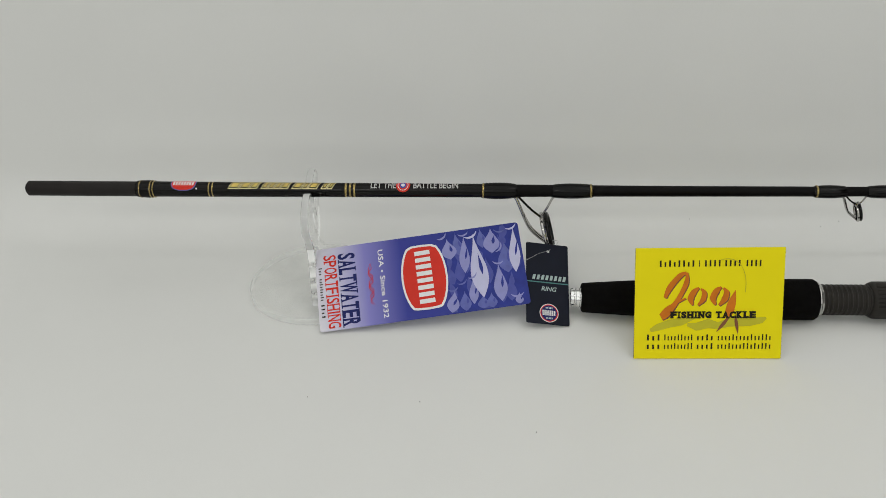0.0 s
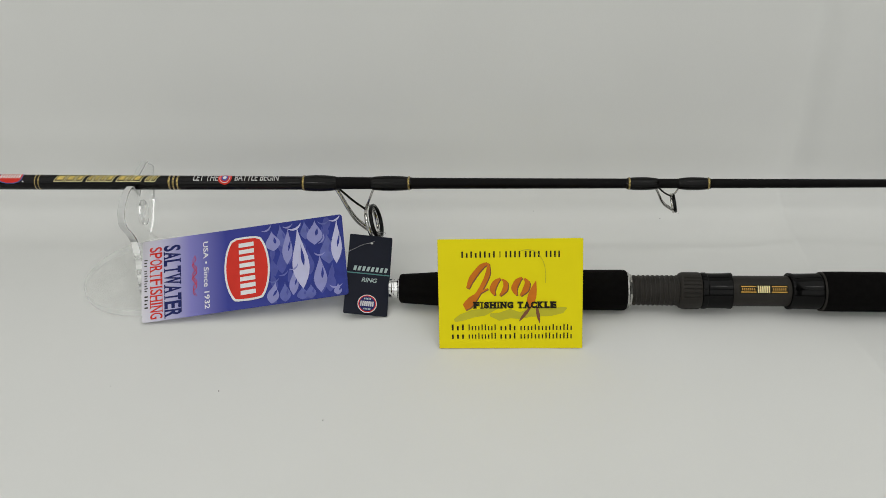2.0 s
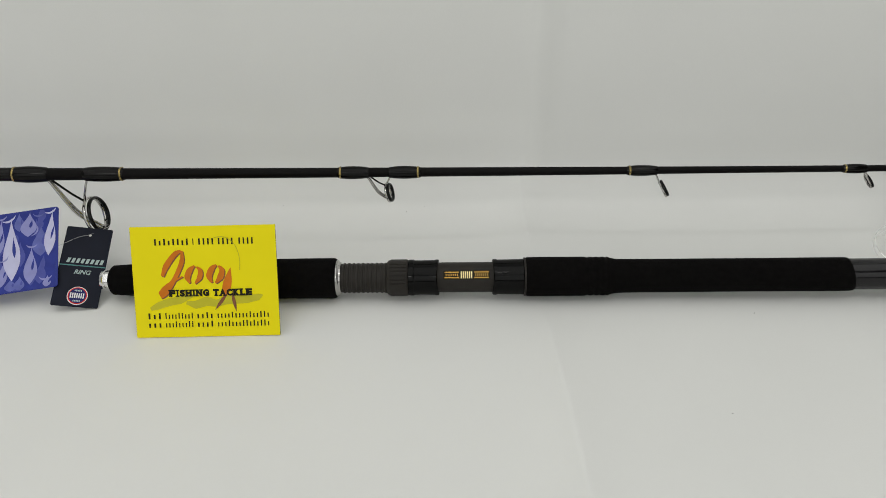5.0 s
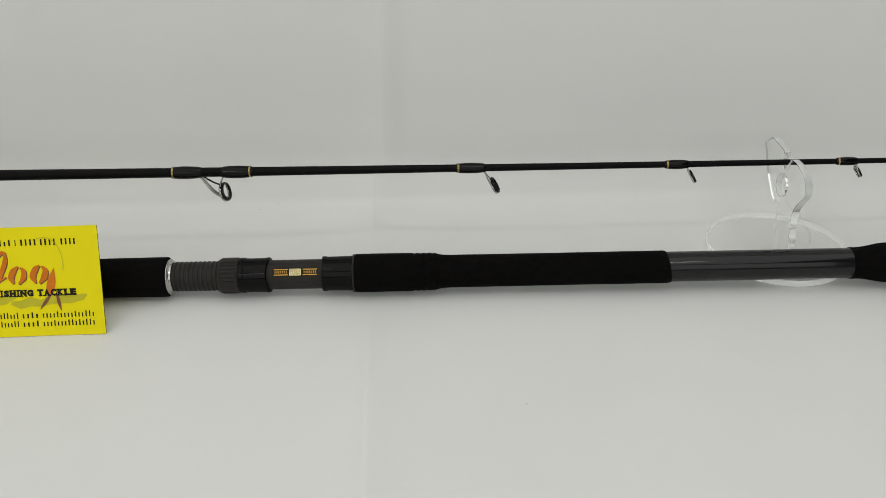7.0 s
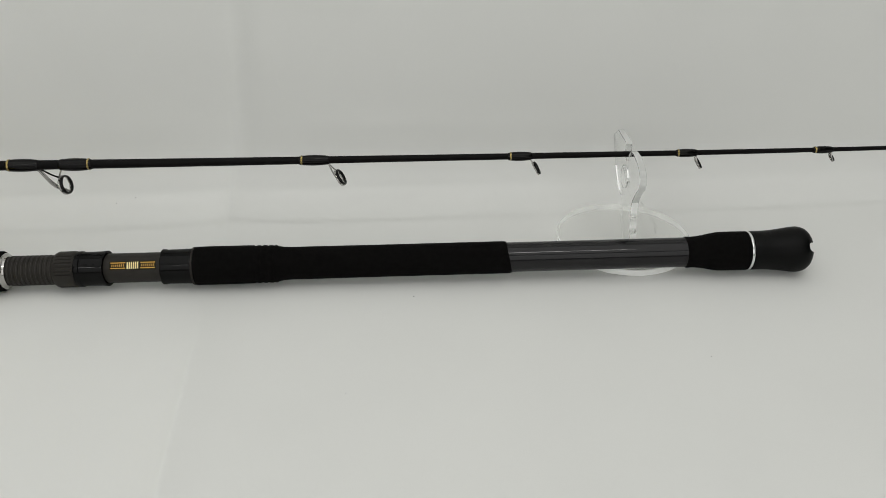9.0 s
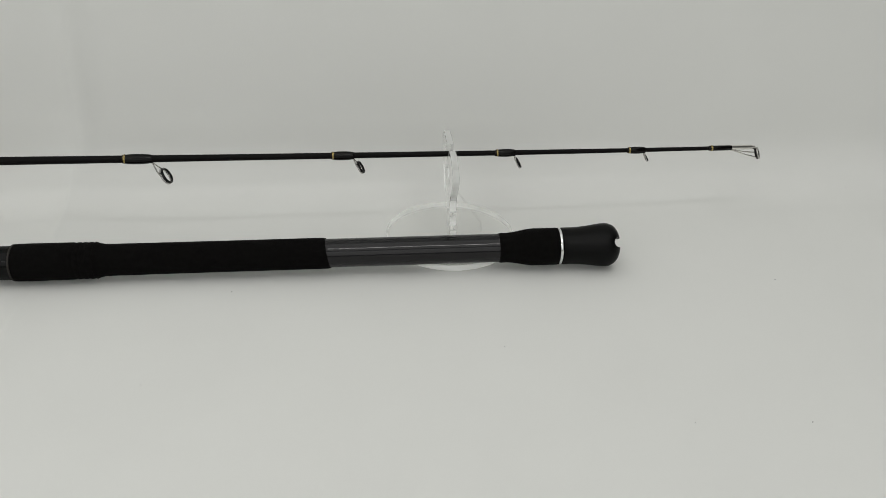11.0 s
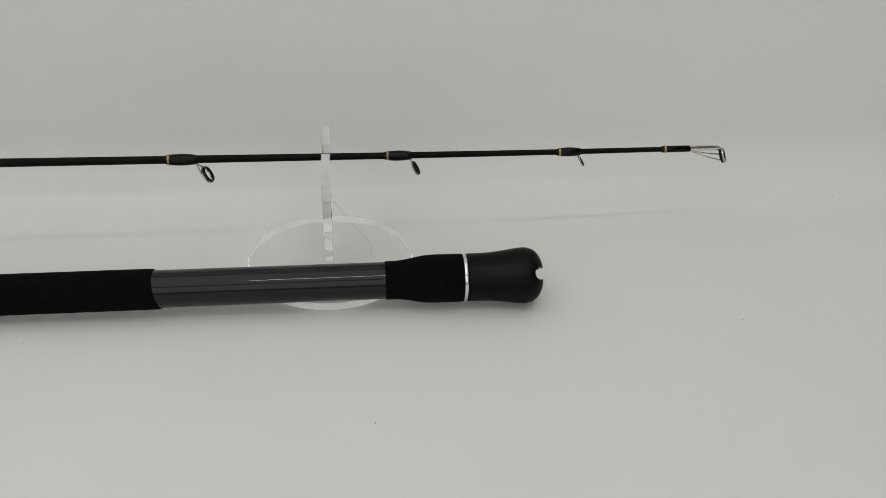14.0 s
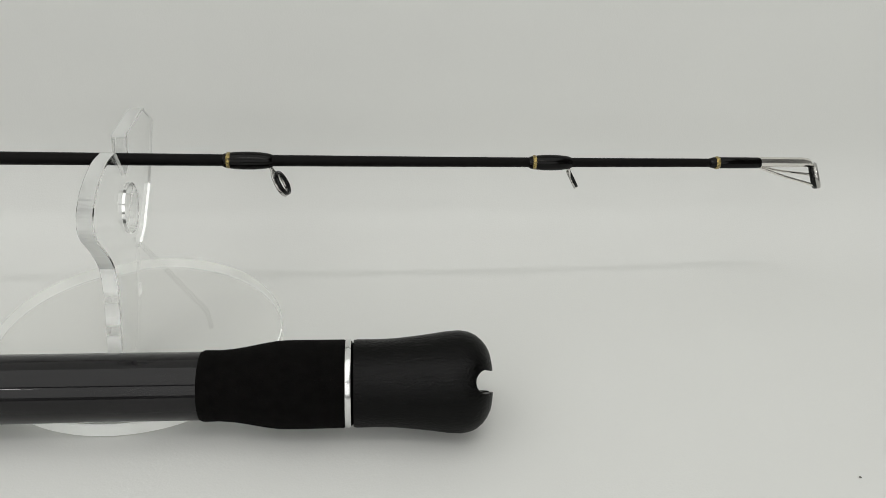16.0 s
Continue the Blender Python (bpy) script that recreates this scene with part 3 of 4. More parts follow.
for xa, xb, xc, xd, rx, drop, R, wire in ((-0.1005, -0.0765, -0.0515, -0.0245, -0.0530, 0.0362, 0.0137, 0.0011), (0.128, 0.1485, 0.1625, 0.1835, 0.1622, 0.0176, 0.0069, 0.0008)):
    g, top = guide("double", xa, xb, rx, drop, R, -14, wire, 0 if R > 0.01 else -6, 0.22)
    w2 = wrap(xc, xd + 0.0014, 0.0011, g)
    cy, cz = axis_of(xc)
    foot = Vector((xc + 0.001, cy, cz - rod_radius(xc) - 0.0002))
    part("leg", tube(curve_points([foot + Vector((0.004, 0, 0.0004)), foot, foot.lerp(top, 0.5) + Vector((-0.0004, -0.001, -0.0006)), top]), wire * 0.8), CHROME, g)
    for x in (xa + 0.0006, xd - 0.0006):
        band(x, 0.0019, 0.0009, g)
for xa, xb, rx, drop, R, wire, swing in ((0.3312, 0.3515, 0.3588, 0.0158, 0.0064, 0.00065, 0.22), (0.4835, 0.5, 0.5048, 0.0108, 0.0052, 0.0006, 0.17),
                                  (0.6108, 0.6262, 0.6290, 0.0092, 0.0046, 0.00055, 0.12), (0.7185, 0.733, 0.7345, 0.0071, 0.0034, 0.0005, 0.12)):
    g, top = guide("single", xa, xb, rx, drop, R, -30, wire, -1, swing)
    band(xa + 0.0006, 0.0020, 0.0008, g)

# tip top
cy, cz = axis_of(0.796)
tip = part("tip_wrap", lathe([(0.786, 0.0017), (0.7875, 0.0021), (0.7985, 0.0021), (0.8055, 0.0020), (0.8062, 0.0014)], 24, axis_of), EPOXY, rod)
band(0.7888, 0.0022, 0.0008, tip)
cy, cz = axis_of(0.815)
part("tip_tube", tube([(0.805, cy, cz + 0.0002), (0.8225, cy, cz + 0.0003), (0.8252, cy, cz + 0.0001), (0.8266, cy, cz - 0.0006)], [0.0019, 0.0019, 0.0016, 0.0009], 20), PALE_CHROME, tip, "pale chrome tip tube")
m = pose(0.8290, cy, cz - 0.0053, 7, -24, -24)
part("tip_ring", hoop(m @ Matrix.Translation((0.0009, 0, 0)), 0.0045, 0.0006, 40, 12, 1.3), CHROME, tip, "chrome tip ring")
part("tip_insert", hoop(m, 0.0041, 0.0009, 40, 12, 1.6), INSERT, tip, "dark ceramic tip lining")
for s in (-1, 1):
    part("tip_leg", tube(curve_points([(0.806, cy + s * 0.0008, cz - 0.0018), (0.8165, cy + s * 0.0028, cz - 0.0046), m @ Vector((-0.0006, s * 0.0040, -0.0016))]), 0.00055), PALE_CHROME, tip)


# ---- the handle section ----
handle = thing("fishing_rod_butt_half", pose(0, 0, 0.0139, 0, -math.degrees(math.atan(0.0052)), 0),
               "black foam fishing rod handle half with grey reel seat on cloth", "fishing rod")
part("ferrule", lathe([(-0.0386, 0.0052), (-0.0384, 0.0066), (-0.0365, 0.0071), (-0.0360, 0.0067), (-0.0352, 0.0067), (-0.0347, 0.0071), (-0.0325, 0.0071), (-0.032, 0.0066), (-0.030, 0.0066)], 48),
     SILVER, handle, "ribbed silver metal ferrule")
part("fore_grip", lathe([(-0.0312, 0.0088), (-0.0309, 0.0096), (-0.0300, 0.0103), (-0.015, 0.0112), (0.0, 0.0121), (0.03, 0.0131), (0.07, 0.0138), (0.122, 0.0141), (0.1252, 0.0140), (0.1266, 0.0131), (0.1268, 0.0120)], 64),
     FOAM, handle, "tapered black foam fore grip")
part("collar", lathe([(0.1264, 0.0118), (0.1267, 0.0127), (0.1274, 0.0128), (0.1280, 0.0124), (0.1286, 0.0114), (0.1298, 0.0110), (0.1300, 0.0100)], 64), CHROME, handle, "bright silver collar")
seat = part("reel_seat", lathe([(0.129, 0.0100), (0.1965, 0.0102), (0.2, 0.0104), (0.232, 0.0104), (0.254, 0.0103)], 64), SEAT, handle, "grey-brown nylon reel seat body")
prof = [(0.1300, 0.0098)]
for i in range(10):
    x = 0.1302 + i * 0.0032
    prof += [(x, 0.0090), (x + 0.0006, 0.0090), (x + 0.0010, 0.0102), (x + 0.0013, 0.01055), (x + 0.0022, 0.01055), (x + 0.0025, 0.0102), (x + 0.0029, 0.0090)]
part("screw_thread", lathe(prof, 64), SEAT, seat, "ribbed screw thread")


def knurl(x, a, r):
    turn = math.degrees(a) % 120
    return r - (0.0007 if 12 < turn < 84 and math.cos(28 * a) > 0.35 and 0.1640 < x < 0.1752 else 0.0)


part("lock_nut", lathe([(0.1616, 0.0108), (0.1624, 0.0118), (0.1638, 0.0124), (0.1645, 0.0127), (0.1655, 0.0127), (0.1700, 0.0127), (0.1750, 0.0127), (0.1756, 0.0126), (0.1764, 0.0122)], 196, None, knurl), SEAT, seat, "ridged grey locking nut")
hood = lambda x, a, r: r + 0.0003 * math.cos(2 * (a - 0.7))
bm = lathe([(0.1766, 0.0118), (0.1768, 0.0125), (0.178, 0.0128), (0.1800, 0.0128), (0.1806, 0.0123), (0.1850, 0.0122), (0.19, 0.0123), (0.1940, 0.0124), (0.1958, 0.0127), (0.1972, 0.0127), (0.1976, 0.0122), (0.1974, 0.0105)], 64, None, hood)
for v in bm.verts:
    a = math.atan2(v.co.z, -v.co.y)
    v.co.x -= max(0.0, v.co.x - 0.185) / 0.014 * 0.0014 * max(0.0, math.cos(a - 0.62)) ** 1.5
part("sliding_hood", bm, SEAT_GLOSS, seat, "gloss black sliding hood with a scooped mouth")
bm = lathe([(0.2344, 0.0104), (0.2344, 0.0121), (0.2350, 0.0127), (0.2368, 0.0127), (0.2380, 0.0123), (0.246, 0.0124), (0.254, 0.0126), (0.2553, 0.0127), (0.2563, 0.0122)], 64, None, hood)
for v in bm.verts:
    a = math.atan2(v.co.z, -v.co.y)
    v.co.x += max(0.0, 0.244 - v.co.x) / 0.0096 * 0.0008 * max(0.0, math.cos(a - 0.62)) ** 1.5
part("fixed_hood", bm, SEAT_GLOSS, seat, "gloss black fixed hood")
for x0, x1, y in ((0.182, 0.1865, 0.0), (0.1895, 0.1915, 0.0), (0.2412, 0.244, 0.0002), (0.2478, 0.2515, 0.0)):
    a = radians(44)
    part("hood_rib", tube([(x0, -0.0122 * math.cos(a), 0.0122 * math.sin(a)), (x1, -0.0122 * math.cos(a), 0.0122 * math.sin(a))], 0.0006, 10), SEAT_GLOSS, seat)


def on_seat(polys, lift, r=0.0104, at=radians(41)):
    bm = fine(polys, 0.0009)
    for v in bm.verts:
        a, q = at + v.co.y / r, r + lift + v.co.z
        v.co = (v.co.x, -q * math.cos(a), q * math.sin(a))
    return bm


part("badge", on_seat([rounded(0.0322, 0.0062, 0.0008, 0.2166, -0.0031)], 0.0001), INK, seat, "black badge with gold bars")
gold_bars = []
for x0, x1 in ((0.2016, 0.2116), (0.2218, 0.2318)):
    gold_bars += [bar(x0, y0, x1, y0 + 0.0007) for y0 in (0.0015, -0.0022)]
    gold_bars += letter_bars(x0 + 0.0004, x1 - 0.0004, -0.0008, 0.0008, 7, 1.0, 0.4)
part("badge_bars", on_seat(gold_bars, 0.0002), FOIL_ORANGE, seat, "orange gold foil bars")
part("badge_mark", on_seat([bar(0.2126 + 0.0014 * k, -0.0024, 0.2135 + 0.0014 * k, 0.0024) for k in range(6)], 0.0002), PALE_FOIL, seat, "pale gold bars")
part("trim_ring", lathe([(0.2560, 0.0120), (0.2561, 0.0133), (0.2573, 0.0134), (0.2575, 0.012)], 64), SEAT, handle)


prof = [(0.2573, 0.0125), (0.2575, 0.0131), (0.2585, 0.0135), (0.27, 0.0136), (0.297, 0.0135)]
for i in range(4):
    x = 0.2985 + 0.0042 * i
    prof += [(x, 0.0134), (x + 0.0008, 0.01295), (x + 0.0016, 0.01295), (x + 0.0025, 0.0134)]
prof += [(0.3155, 0.0126), (0.319, 0.0118), (0.325, 0.0116), (0.40, 0.0115), (0.47, 0.0116), (0.4765, 0.01155), (0.4782, 0.0112), (0.4784, 0.0107)]
bm = lathe(prof, 64)
for v in bm.verts:
    if v.co.x > 0.47:
        v.co.x += (v.co.x - 0.47) / 0.0084 * (0.0022 * (-v.co.z) / 0.0116 + 0.0008)
part("rear_grip", bm, FOAM, handle, "long black foam rear grip")
part("handle_blank", lathe([(0.46, 0.0105), (0.48, 0.0107), (0.61, 0.0108)], 64), GUNMETAL, handle, "glossy gunmetal grey tube")
part("butt_grip", lathe([(0.6066, 0.0098), (0.6067, 0.0108), (0.6078, 0.0113), (0.6125, 0.0112), (0.617, 0.0116), (0.6213, 0.0123), (0.627, 0.0134), (0.6311, 0.0140), (0.636, 0.01415), (0.6515, 0.0141), (0.6521, 0.0138)], 64),
     FOAM, handle, "black foam butt grip")
part("butt_ring", lathe([(0.6520, 0.0128), (0.6521, 0.01405), (0.6524, 0.0142), (0.6535, 0.0142), (0.6539, 0.01405), (0.6545, 0.0128)], 72), SILVER, handle, "thin silver ring")


def butt_cap():
    prof = [(0.6545, 0.0129), (0.6547, 0.0139), (0.6558, 0.0141), (0.662, 0.01405), (0.668, 0.0143), (0.674, 0.0149), (0.6795, 0.0156), (0.685, 0.0164), (0.689, 0.01665),
            (0.6918, 0.0162), (0.6941, 0.0153), (0.6960, 0.0138), (0.6974, 0.0120), (0.6984, 0.0101), (0.6989, 0.008), (0.6992, 0.004)]
    cap = part("butt_cap", lathe(prof, 72), RUBBER, handle, "grained black rubber butt cap with a cross slot")
    cutters = []
    for deg in (52, 142):
        out = [(0.712, -0.0034), (0.712, 0.0034), (0.6978, 0.0034)] + [(0.6963 - 0.0038 * math.sin(radians(a)), 0.0038 * math.cos(radians(a))) for a in range(10, 171, 20)] + [(0.6978, -0.0034)]
        bm = slab(out, -0.03, 0.03)
        bmesh.ops.recalc_face_normals(bm, faces=bm.faces)
        me = bpy.data.meshes.new("slot")
        bm.to_mesh(me)
        bm.free()
        ob = new("slot", me)
        ob.matrix_world = handle.matrix_world @ pose(0, 0, 0, deg, 0, 0)
        cutters.append(ob)
        mod = cap.modifiers.new("slot", "BOOLEAN")
        mod.operation, mod.object, mod.solver = "DIFFERENCE", ob, "EXACT"
    bpy.context.view_layer.update()
    me = bpy.data.meshes.new_from_object(cap.evaluated_get(bpy.context.evaluated_depsgraph_get()))
    cap.modifiers.clear()
    cap.data = me
    finish(cap, 30)
    for ob in cutters:
        bpy.data.objects.remove(ob)


butt_cap()


# ---- acrylic stands ----
def stand(m, disc_mat, rim_mat, dx, dy, tall, label):
    st = thing("rod_stand", m, label, "stand", "pair of rod stands")
    disc = [(dx + 0.0515 * math.cos(2 * math.pi * k / 96), dy + 0.0515 * math.sin(2 * math.pi * k / 96)) for k in range(96)]
    part("base_disc", slab(disc, 0.0, 0.005, bevel=0.0004), disc_mat, st, "round acrylic base")
    prof = curve_points([(-0.031, 0.0052, 0), (-0.026, 0.020, 0), (-0.0215, 0.034, 0), (-0.021, 0.044, 0), (-0.0255, 0.0525, 0), (-0.0315, 0.0605, 0), (-0.0325, 0.066, 0), (-0.0298, 0.0705, 0), (-0.0225, 0.0748, 0), (-0.011, 0.0772, 0), (-0.0015, 0.0765, 0)], 4)
    out = [(p.x, p.y) for p in prof]
    out += [(-0.0006, 0.0760), (0.0052, 0.0655), (0.0105, 0.0682), (0.0123, 0.0762), (0.0140, 0.0772), (0.034, 0.0775), (0.0385, 0.0768), (0.0478, 0.0695), (0.0485, 0.0680), (0.033, 0.0490), (0.0185, 0.0375), (0.0095, 0.0345), (0.006, 0.0325), (0.0025, 0.020), (-0.008, 0.0052)]
    out = out[::-1]
    bm = slab(out, -0.0026, 0.0026, holes=[(0.0065, 0.0522, 0.0086)], bevel=0.0003)
    # local xy of the plate becomes y, z of the stand
    part("upright", bm, CLEAR, st, "notched clear acrylic upright with a round hole", Matrix(((0, 0, 1, 0), (1, 0, 0, 0), (0, tall, 0, -0.0052 * (tall - 1)), (0, 0, 0, 1))))
    brace = [(0.0030, 0.0435), (0.0042, 0.0440), (0.0125, 0.0328), (0.0262, 0.0130), (0.0272, 0.0052), (0.0258, 0.0052), (0.0250, 0.0124), (0.0114, 0.0320)]
    bm = slab(brace[::-1], -0.0008, 0.0008)
    part("brace", bm, FIN, st, "thin clear brace", Matrix(((1, 0, 0, 0), (0, 0, -1, 0.0), (0, 1, 0, 0), (0, 0, 0, 1))))
    for ob in st.children:
        kind = ob.name.split(".")[0]
        if kind == "base_disc":
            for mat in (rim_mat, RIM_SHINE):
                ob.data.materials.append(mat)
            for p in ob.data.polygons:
                # clear disc: front rim painted white as piped light, back rim a fainter sheen
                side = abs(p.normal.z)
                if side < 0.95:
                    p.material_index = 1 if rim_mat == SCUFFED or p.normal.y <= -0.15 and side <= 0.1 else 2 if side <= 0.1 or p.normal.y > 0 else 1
        if kind != "upright":
            continue
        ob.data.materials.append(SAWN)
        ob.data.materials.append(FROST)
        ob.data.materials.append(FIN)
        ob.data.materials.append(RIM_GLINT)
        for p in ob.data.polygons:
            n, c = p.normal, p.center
            # haze whitens the edges for light piped inside; lowest front faces get painted glints
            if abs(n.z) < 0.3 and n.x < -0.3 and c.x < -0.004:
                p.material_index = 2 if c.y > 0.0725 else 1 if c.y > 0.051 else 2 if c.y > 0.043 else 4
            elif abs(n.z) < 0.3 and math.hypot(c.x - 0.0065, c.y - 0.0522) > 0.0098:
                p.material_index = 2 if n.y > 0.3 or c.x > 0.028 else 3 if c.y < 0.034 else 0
    return st


stand(pose(0.5745, 0.0478, 0.0), SHEET, RIM, 0.001, -0.0005, 1.0, "clear acrylic stand with round base under the rod tip")
stand(pose(-0.2238, 0.028, 0.0, 0, 0, 7), HAZY, SCUFFED, -0.0007, 0.0045, 1.065, "clear acrylic stand with scuffed round base beside the blue tag")


# ---- printed things ----
def printed(name, bm, mat, card, label=""):
    return part(name, bm, mat, card, label, angle=20)


# yellow business card
W, H = 0.0940, 0.0730
card = thing("business_card", pose(0.0471, -0.0484, 0.0005, 67.57, -0.15, 1.6), "bright yellow printed shop card standing tilted before the handle", "card")
sheet = part("sheet", slab(rounded(W, H, 0.0004), -0.0008, 0.0, bevel=0.00006), YELLOW, card)
sheet.data.materials.append(CARD_EDGE)
for p in sheet.data.polygons:
    if abs(p.normal.x) > 0.6:
        p.material_index = 1
U = lambda u: (u - 0.5) * W
V = lambda v: v * H
VS = lambda v: (v - 0.013) * H
for a, b, n in ((0.155, 0.405, 8), (0.423, 0.439, 1), (0.458, 0.580, 4), (0.593, 0.713, 4), (0.735, 0.851, 4)):
    part("print_bar", flat(letter_bars(U(a), U(b), V(0.834), V(0.890), n, 0.9 if n == 4 else 0.4, 0.36, 0.0, n), 0.0001), INK, card, "row of black bars")
for y, seed in ((0.168, 5), (0.090, 8)):
    for a, b, n in ((0.078, 0.186, 3), (0.2, 0.405, 9), (0.42, 0.545, 4), (0.562, 0.934, 15)):
        part("print_bar", flat(letter_bars(U(a), U(b), V(y), V(y + 0.054), n, 0.35, 0.34, 0.0, seed + n), 0.0001), INK, card, "row of black bars")
swash = [ribbon([(U(0.11), VS(0.272)), (U(0.16), VS(0.30)), (U(0.24), VS(0.335)), (U(0.32), VS(0.35)), (U(0.43), VS(0.40))], [0.0022, 0.0046, 0.0052, 0.0048, 0.0012]),
         ribbon([(U(0.36), VS(0.325)), (U(0.42), VS(0.305)), (U(0.5), VS(0.335)), (U(0.57), VS(0.315)), (U(0.64), VS(0.345)), (U(0.78), VS(0.345)), (U(0.86), VS(0.365)), (U(0.89), VS(0.385))], [0.002, 0.0052, 0.0062, 0.0046, 0.0058, 0.005, 0.0042, 0.001])]
part("swash", flat(swash[:1], 0.00008), OLIVE, card, "olive brushed swash")
part("swash", flat(swash[1:], 0.00009), OLIVE, card, "olive brushed swash")


def brush(points, widths, dx, dy):
    line = curve_points([(U(u) + dx, VS(v) + dy, 0) for u, v in points], 6)
    at = [k / 6 for k in range(len(line))]
    return ribbon([(p.x, p.y) for p in line], [float(np.interp(t, range(len(widths)), widths)) for t in at])


STROKES = (([(0.205, 0.57), (0.235, 0.66), (0.30, 0.765), (0.345, 0.795)], [0.0020, 0.0036, 0.0032, 0.0016]),
           ([(0.350, 0.795), (0.345, 0.70), (0.295, 0.56), (0.225, 0.43), (0.180, 0.395)], [0.0014, 0.0030, 0.0027, 0.0038, 0.0044]),
           ([(0.18, 0.42), (0.22, 0.475), (0.29, 0.53), (0.345, 0.565)], [0.0016, 0.0018, 0.0014, 0.0008]),
           ([(0.432, 0.660), (0.398, 0.62), (0.378, 0.56), (0.392, 0.505)], [0.0010, 0.0036, 0.0040, 0.0012]),
           ([(0.445, 0.650), (0.468, 0.615), (0.462, 0.555), (0.428, 0.500)], [0.0010, 0.0030, 0.0034, 0.0010]),
           ([(0.582, 0.665), (0.550, 0.63), (0.528, 0.565), (0.545, 0.505)], [0.0010, 0.0036, 0.0040, 0.0012]),
           ([(0.597, 0.655), (0.618, 0.615), (0.605, 0.555), (0.570, 0.500)], [0.0012, 0.0034, 0.0040, 0.0012]))
for k, (points, widths) in enumerate(STROKES):
    part("flourish_shadow", flat([brush(points, [w * 1.06 for w in widths], 0.0005, -0.0006)], 0.00012 + 0.000006 * k), BROWN, card)
for k, (points, widths) in enumerate(STROKES):
    part("flourish", flat([brush(points, widths, 0, 0)], 0.0002 + 0.000006 * k), ORANGE, card, "orange brushed stroke")
part("emblem", flat([lens_shape(U(0.652), VS(0.50), 0.021, 0.0056, 76, tail=-0.2)], 0.00026), ORANGE, card, "slender orange emblem")
part("emblem", flat([lens_shape(U(0.605), VS(0.335), 0.0145, 0.0022, 52)], 0.00027), BROWN, card)
part("emblem", flat([lens_shape(U(0.692), VS(0.330), 0.0135, 0.0022, 100)], 0.00028), BROWN, card)
arc = [(0.742, 0.615), (0.745, 0.70), (0.733, 0.79), (0.705, 0.86), (0.66, 0.905), (0.61, 0.915), (0.575, 0.905)]
part("thin_arc", flat([ribbon([(p.x, p.y) for p in curve_points([(U(u), VS(v), 0) for u, v in arc], 5)], [0.0004] * 31)], 0.00028), OLIVE, card)
part("wording", shift(serif_words("FISHING TACKLE", 0.58 * W, 0.0046, 0.075, 0.55, 0.16), U(0.532), V(0.401), 0.0004), INK, card, "black serif wording")

# long blue swing tag
W2, H2 = 0.1478, 0.0613
tag = thing("swing_tag", pose(-0.139, -0.0197, 0.0086, 38.1, -5.25, 7.57), "long blue and white printed swing tag leaning on the stand base", "tag")
part("sheet", slab(rounded(W2, H2, 0.0022), -0.0006, 0.0, bevel=0.0001), TAG_PRINT, tag)
U2 = lambda u: (u - 0.5) * W2
V2 = lambda v: v * H2
part("sea_print", flat([[(U2(0.645), V2(0.012)), (U2(0.99), V2(0.012)), (U2(0.992), V2(0.985)), (U2(0.615), V2(0.985)), (U2(0.64), V2(0.86)), (U2(0.66), V2(0.5)), (U2(0.64), V2(0.3))]], 0.00006), DEEP, tag, "deep blue printed end")
SWIM = ((0.775, 0.93, 0.787, 0.14, 0.0122, 1), (0.647, 0.91, 0.655, 0.65, 0.0108, 0), (0.730, 0.93, 0.716, 0.46, 0.0074, 0), (0.864, 0.97, 0.856, 0.66, 0.0116, 0), (0.972, 0.96, 0.955, 0.39, 0.0078, 1),
        (0.876, 0.53, 0.870, 0.07, 0.0094, 0), (0.751, 0.41, 0.737, 0.08, 0.0066, 0), (0.919, 0.78, 0.919, 0.40, 0.0122, 2), (0.655, 0.27, 0.629, 0.01, 0.0086, 0), (0.699, 0.25, 0.697, 0.01, 0.0080, 2),
        (0.954, 0.15, 0.948, 0.01, 0.0056, 0), (0.782, 0.17, 0.781, 0.01, 0.0084, 2), (0.687, 0.64, 0.690, 0.36, 0.0070, 3), (0.824, 0.19, 0.820, 0.01, 0.0074, 2), (0.690, 0.97, 0.700, 0.68, 0.0075, 2),
        (0.820, 0.62, 0.826, 0.30, 0.0070, 3), (0.925, 0.34, 0.915, 0.06, 0.0080, 3), (0.812, 0.98, 0.815, 0.74, 0.0070, 2), (0.640, 0.58, 0.655, 0.34, 0.0060, 3))
rnd = random.Random(5)
inside = lambda q: [(min(max(x, U2(0.588)), U2(0.988)), min(max(y, V2(0.015)), V2(0.982))) for x, y in q]


def leaf(u0, v0, u1, v1, width, tail=0.55):
    x0, y0, x1, y1 = U2(u0), V2(v0), U2(u1), V2(v1)
    return inside(lens_shape((x0 + x1) / 2, (y0 + y1) / 2, math.dist((x0, y0), (x1, y1)), width, math.degrees(math.atan2(y1 - y0, x1 - x0)), tail=tail))


def hook(u, v, size, deg, wide):
    """A thin bent sliver."""
    line = [(U2(u) + size * math.cos(radians(deg + a)) - size * 0.7 * math.cos(radians(deg)), V2(v) + size * math.sin(radians(deg + a)) - size * 0.7 * math.sin(radians(deg))) for a in range(-55, 56, 11)]
    return inside(ribbon(line, [wide * math.sin(math.pi * (k + 0.4) / 10.8) for k in range(11)]))


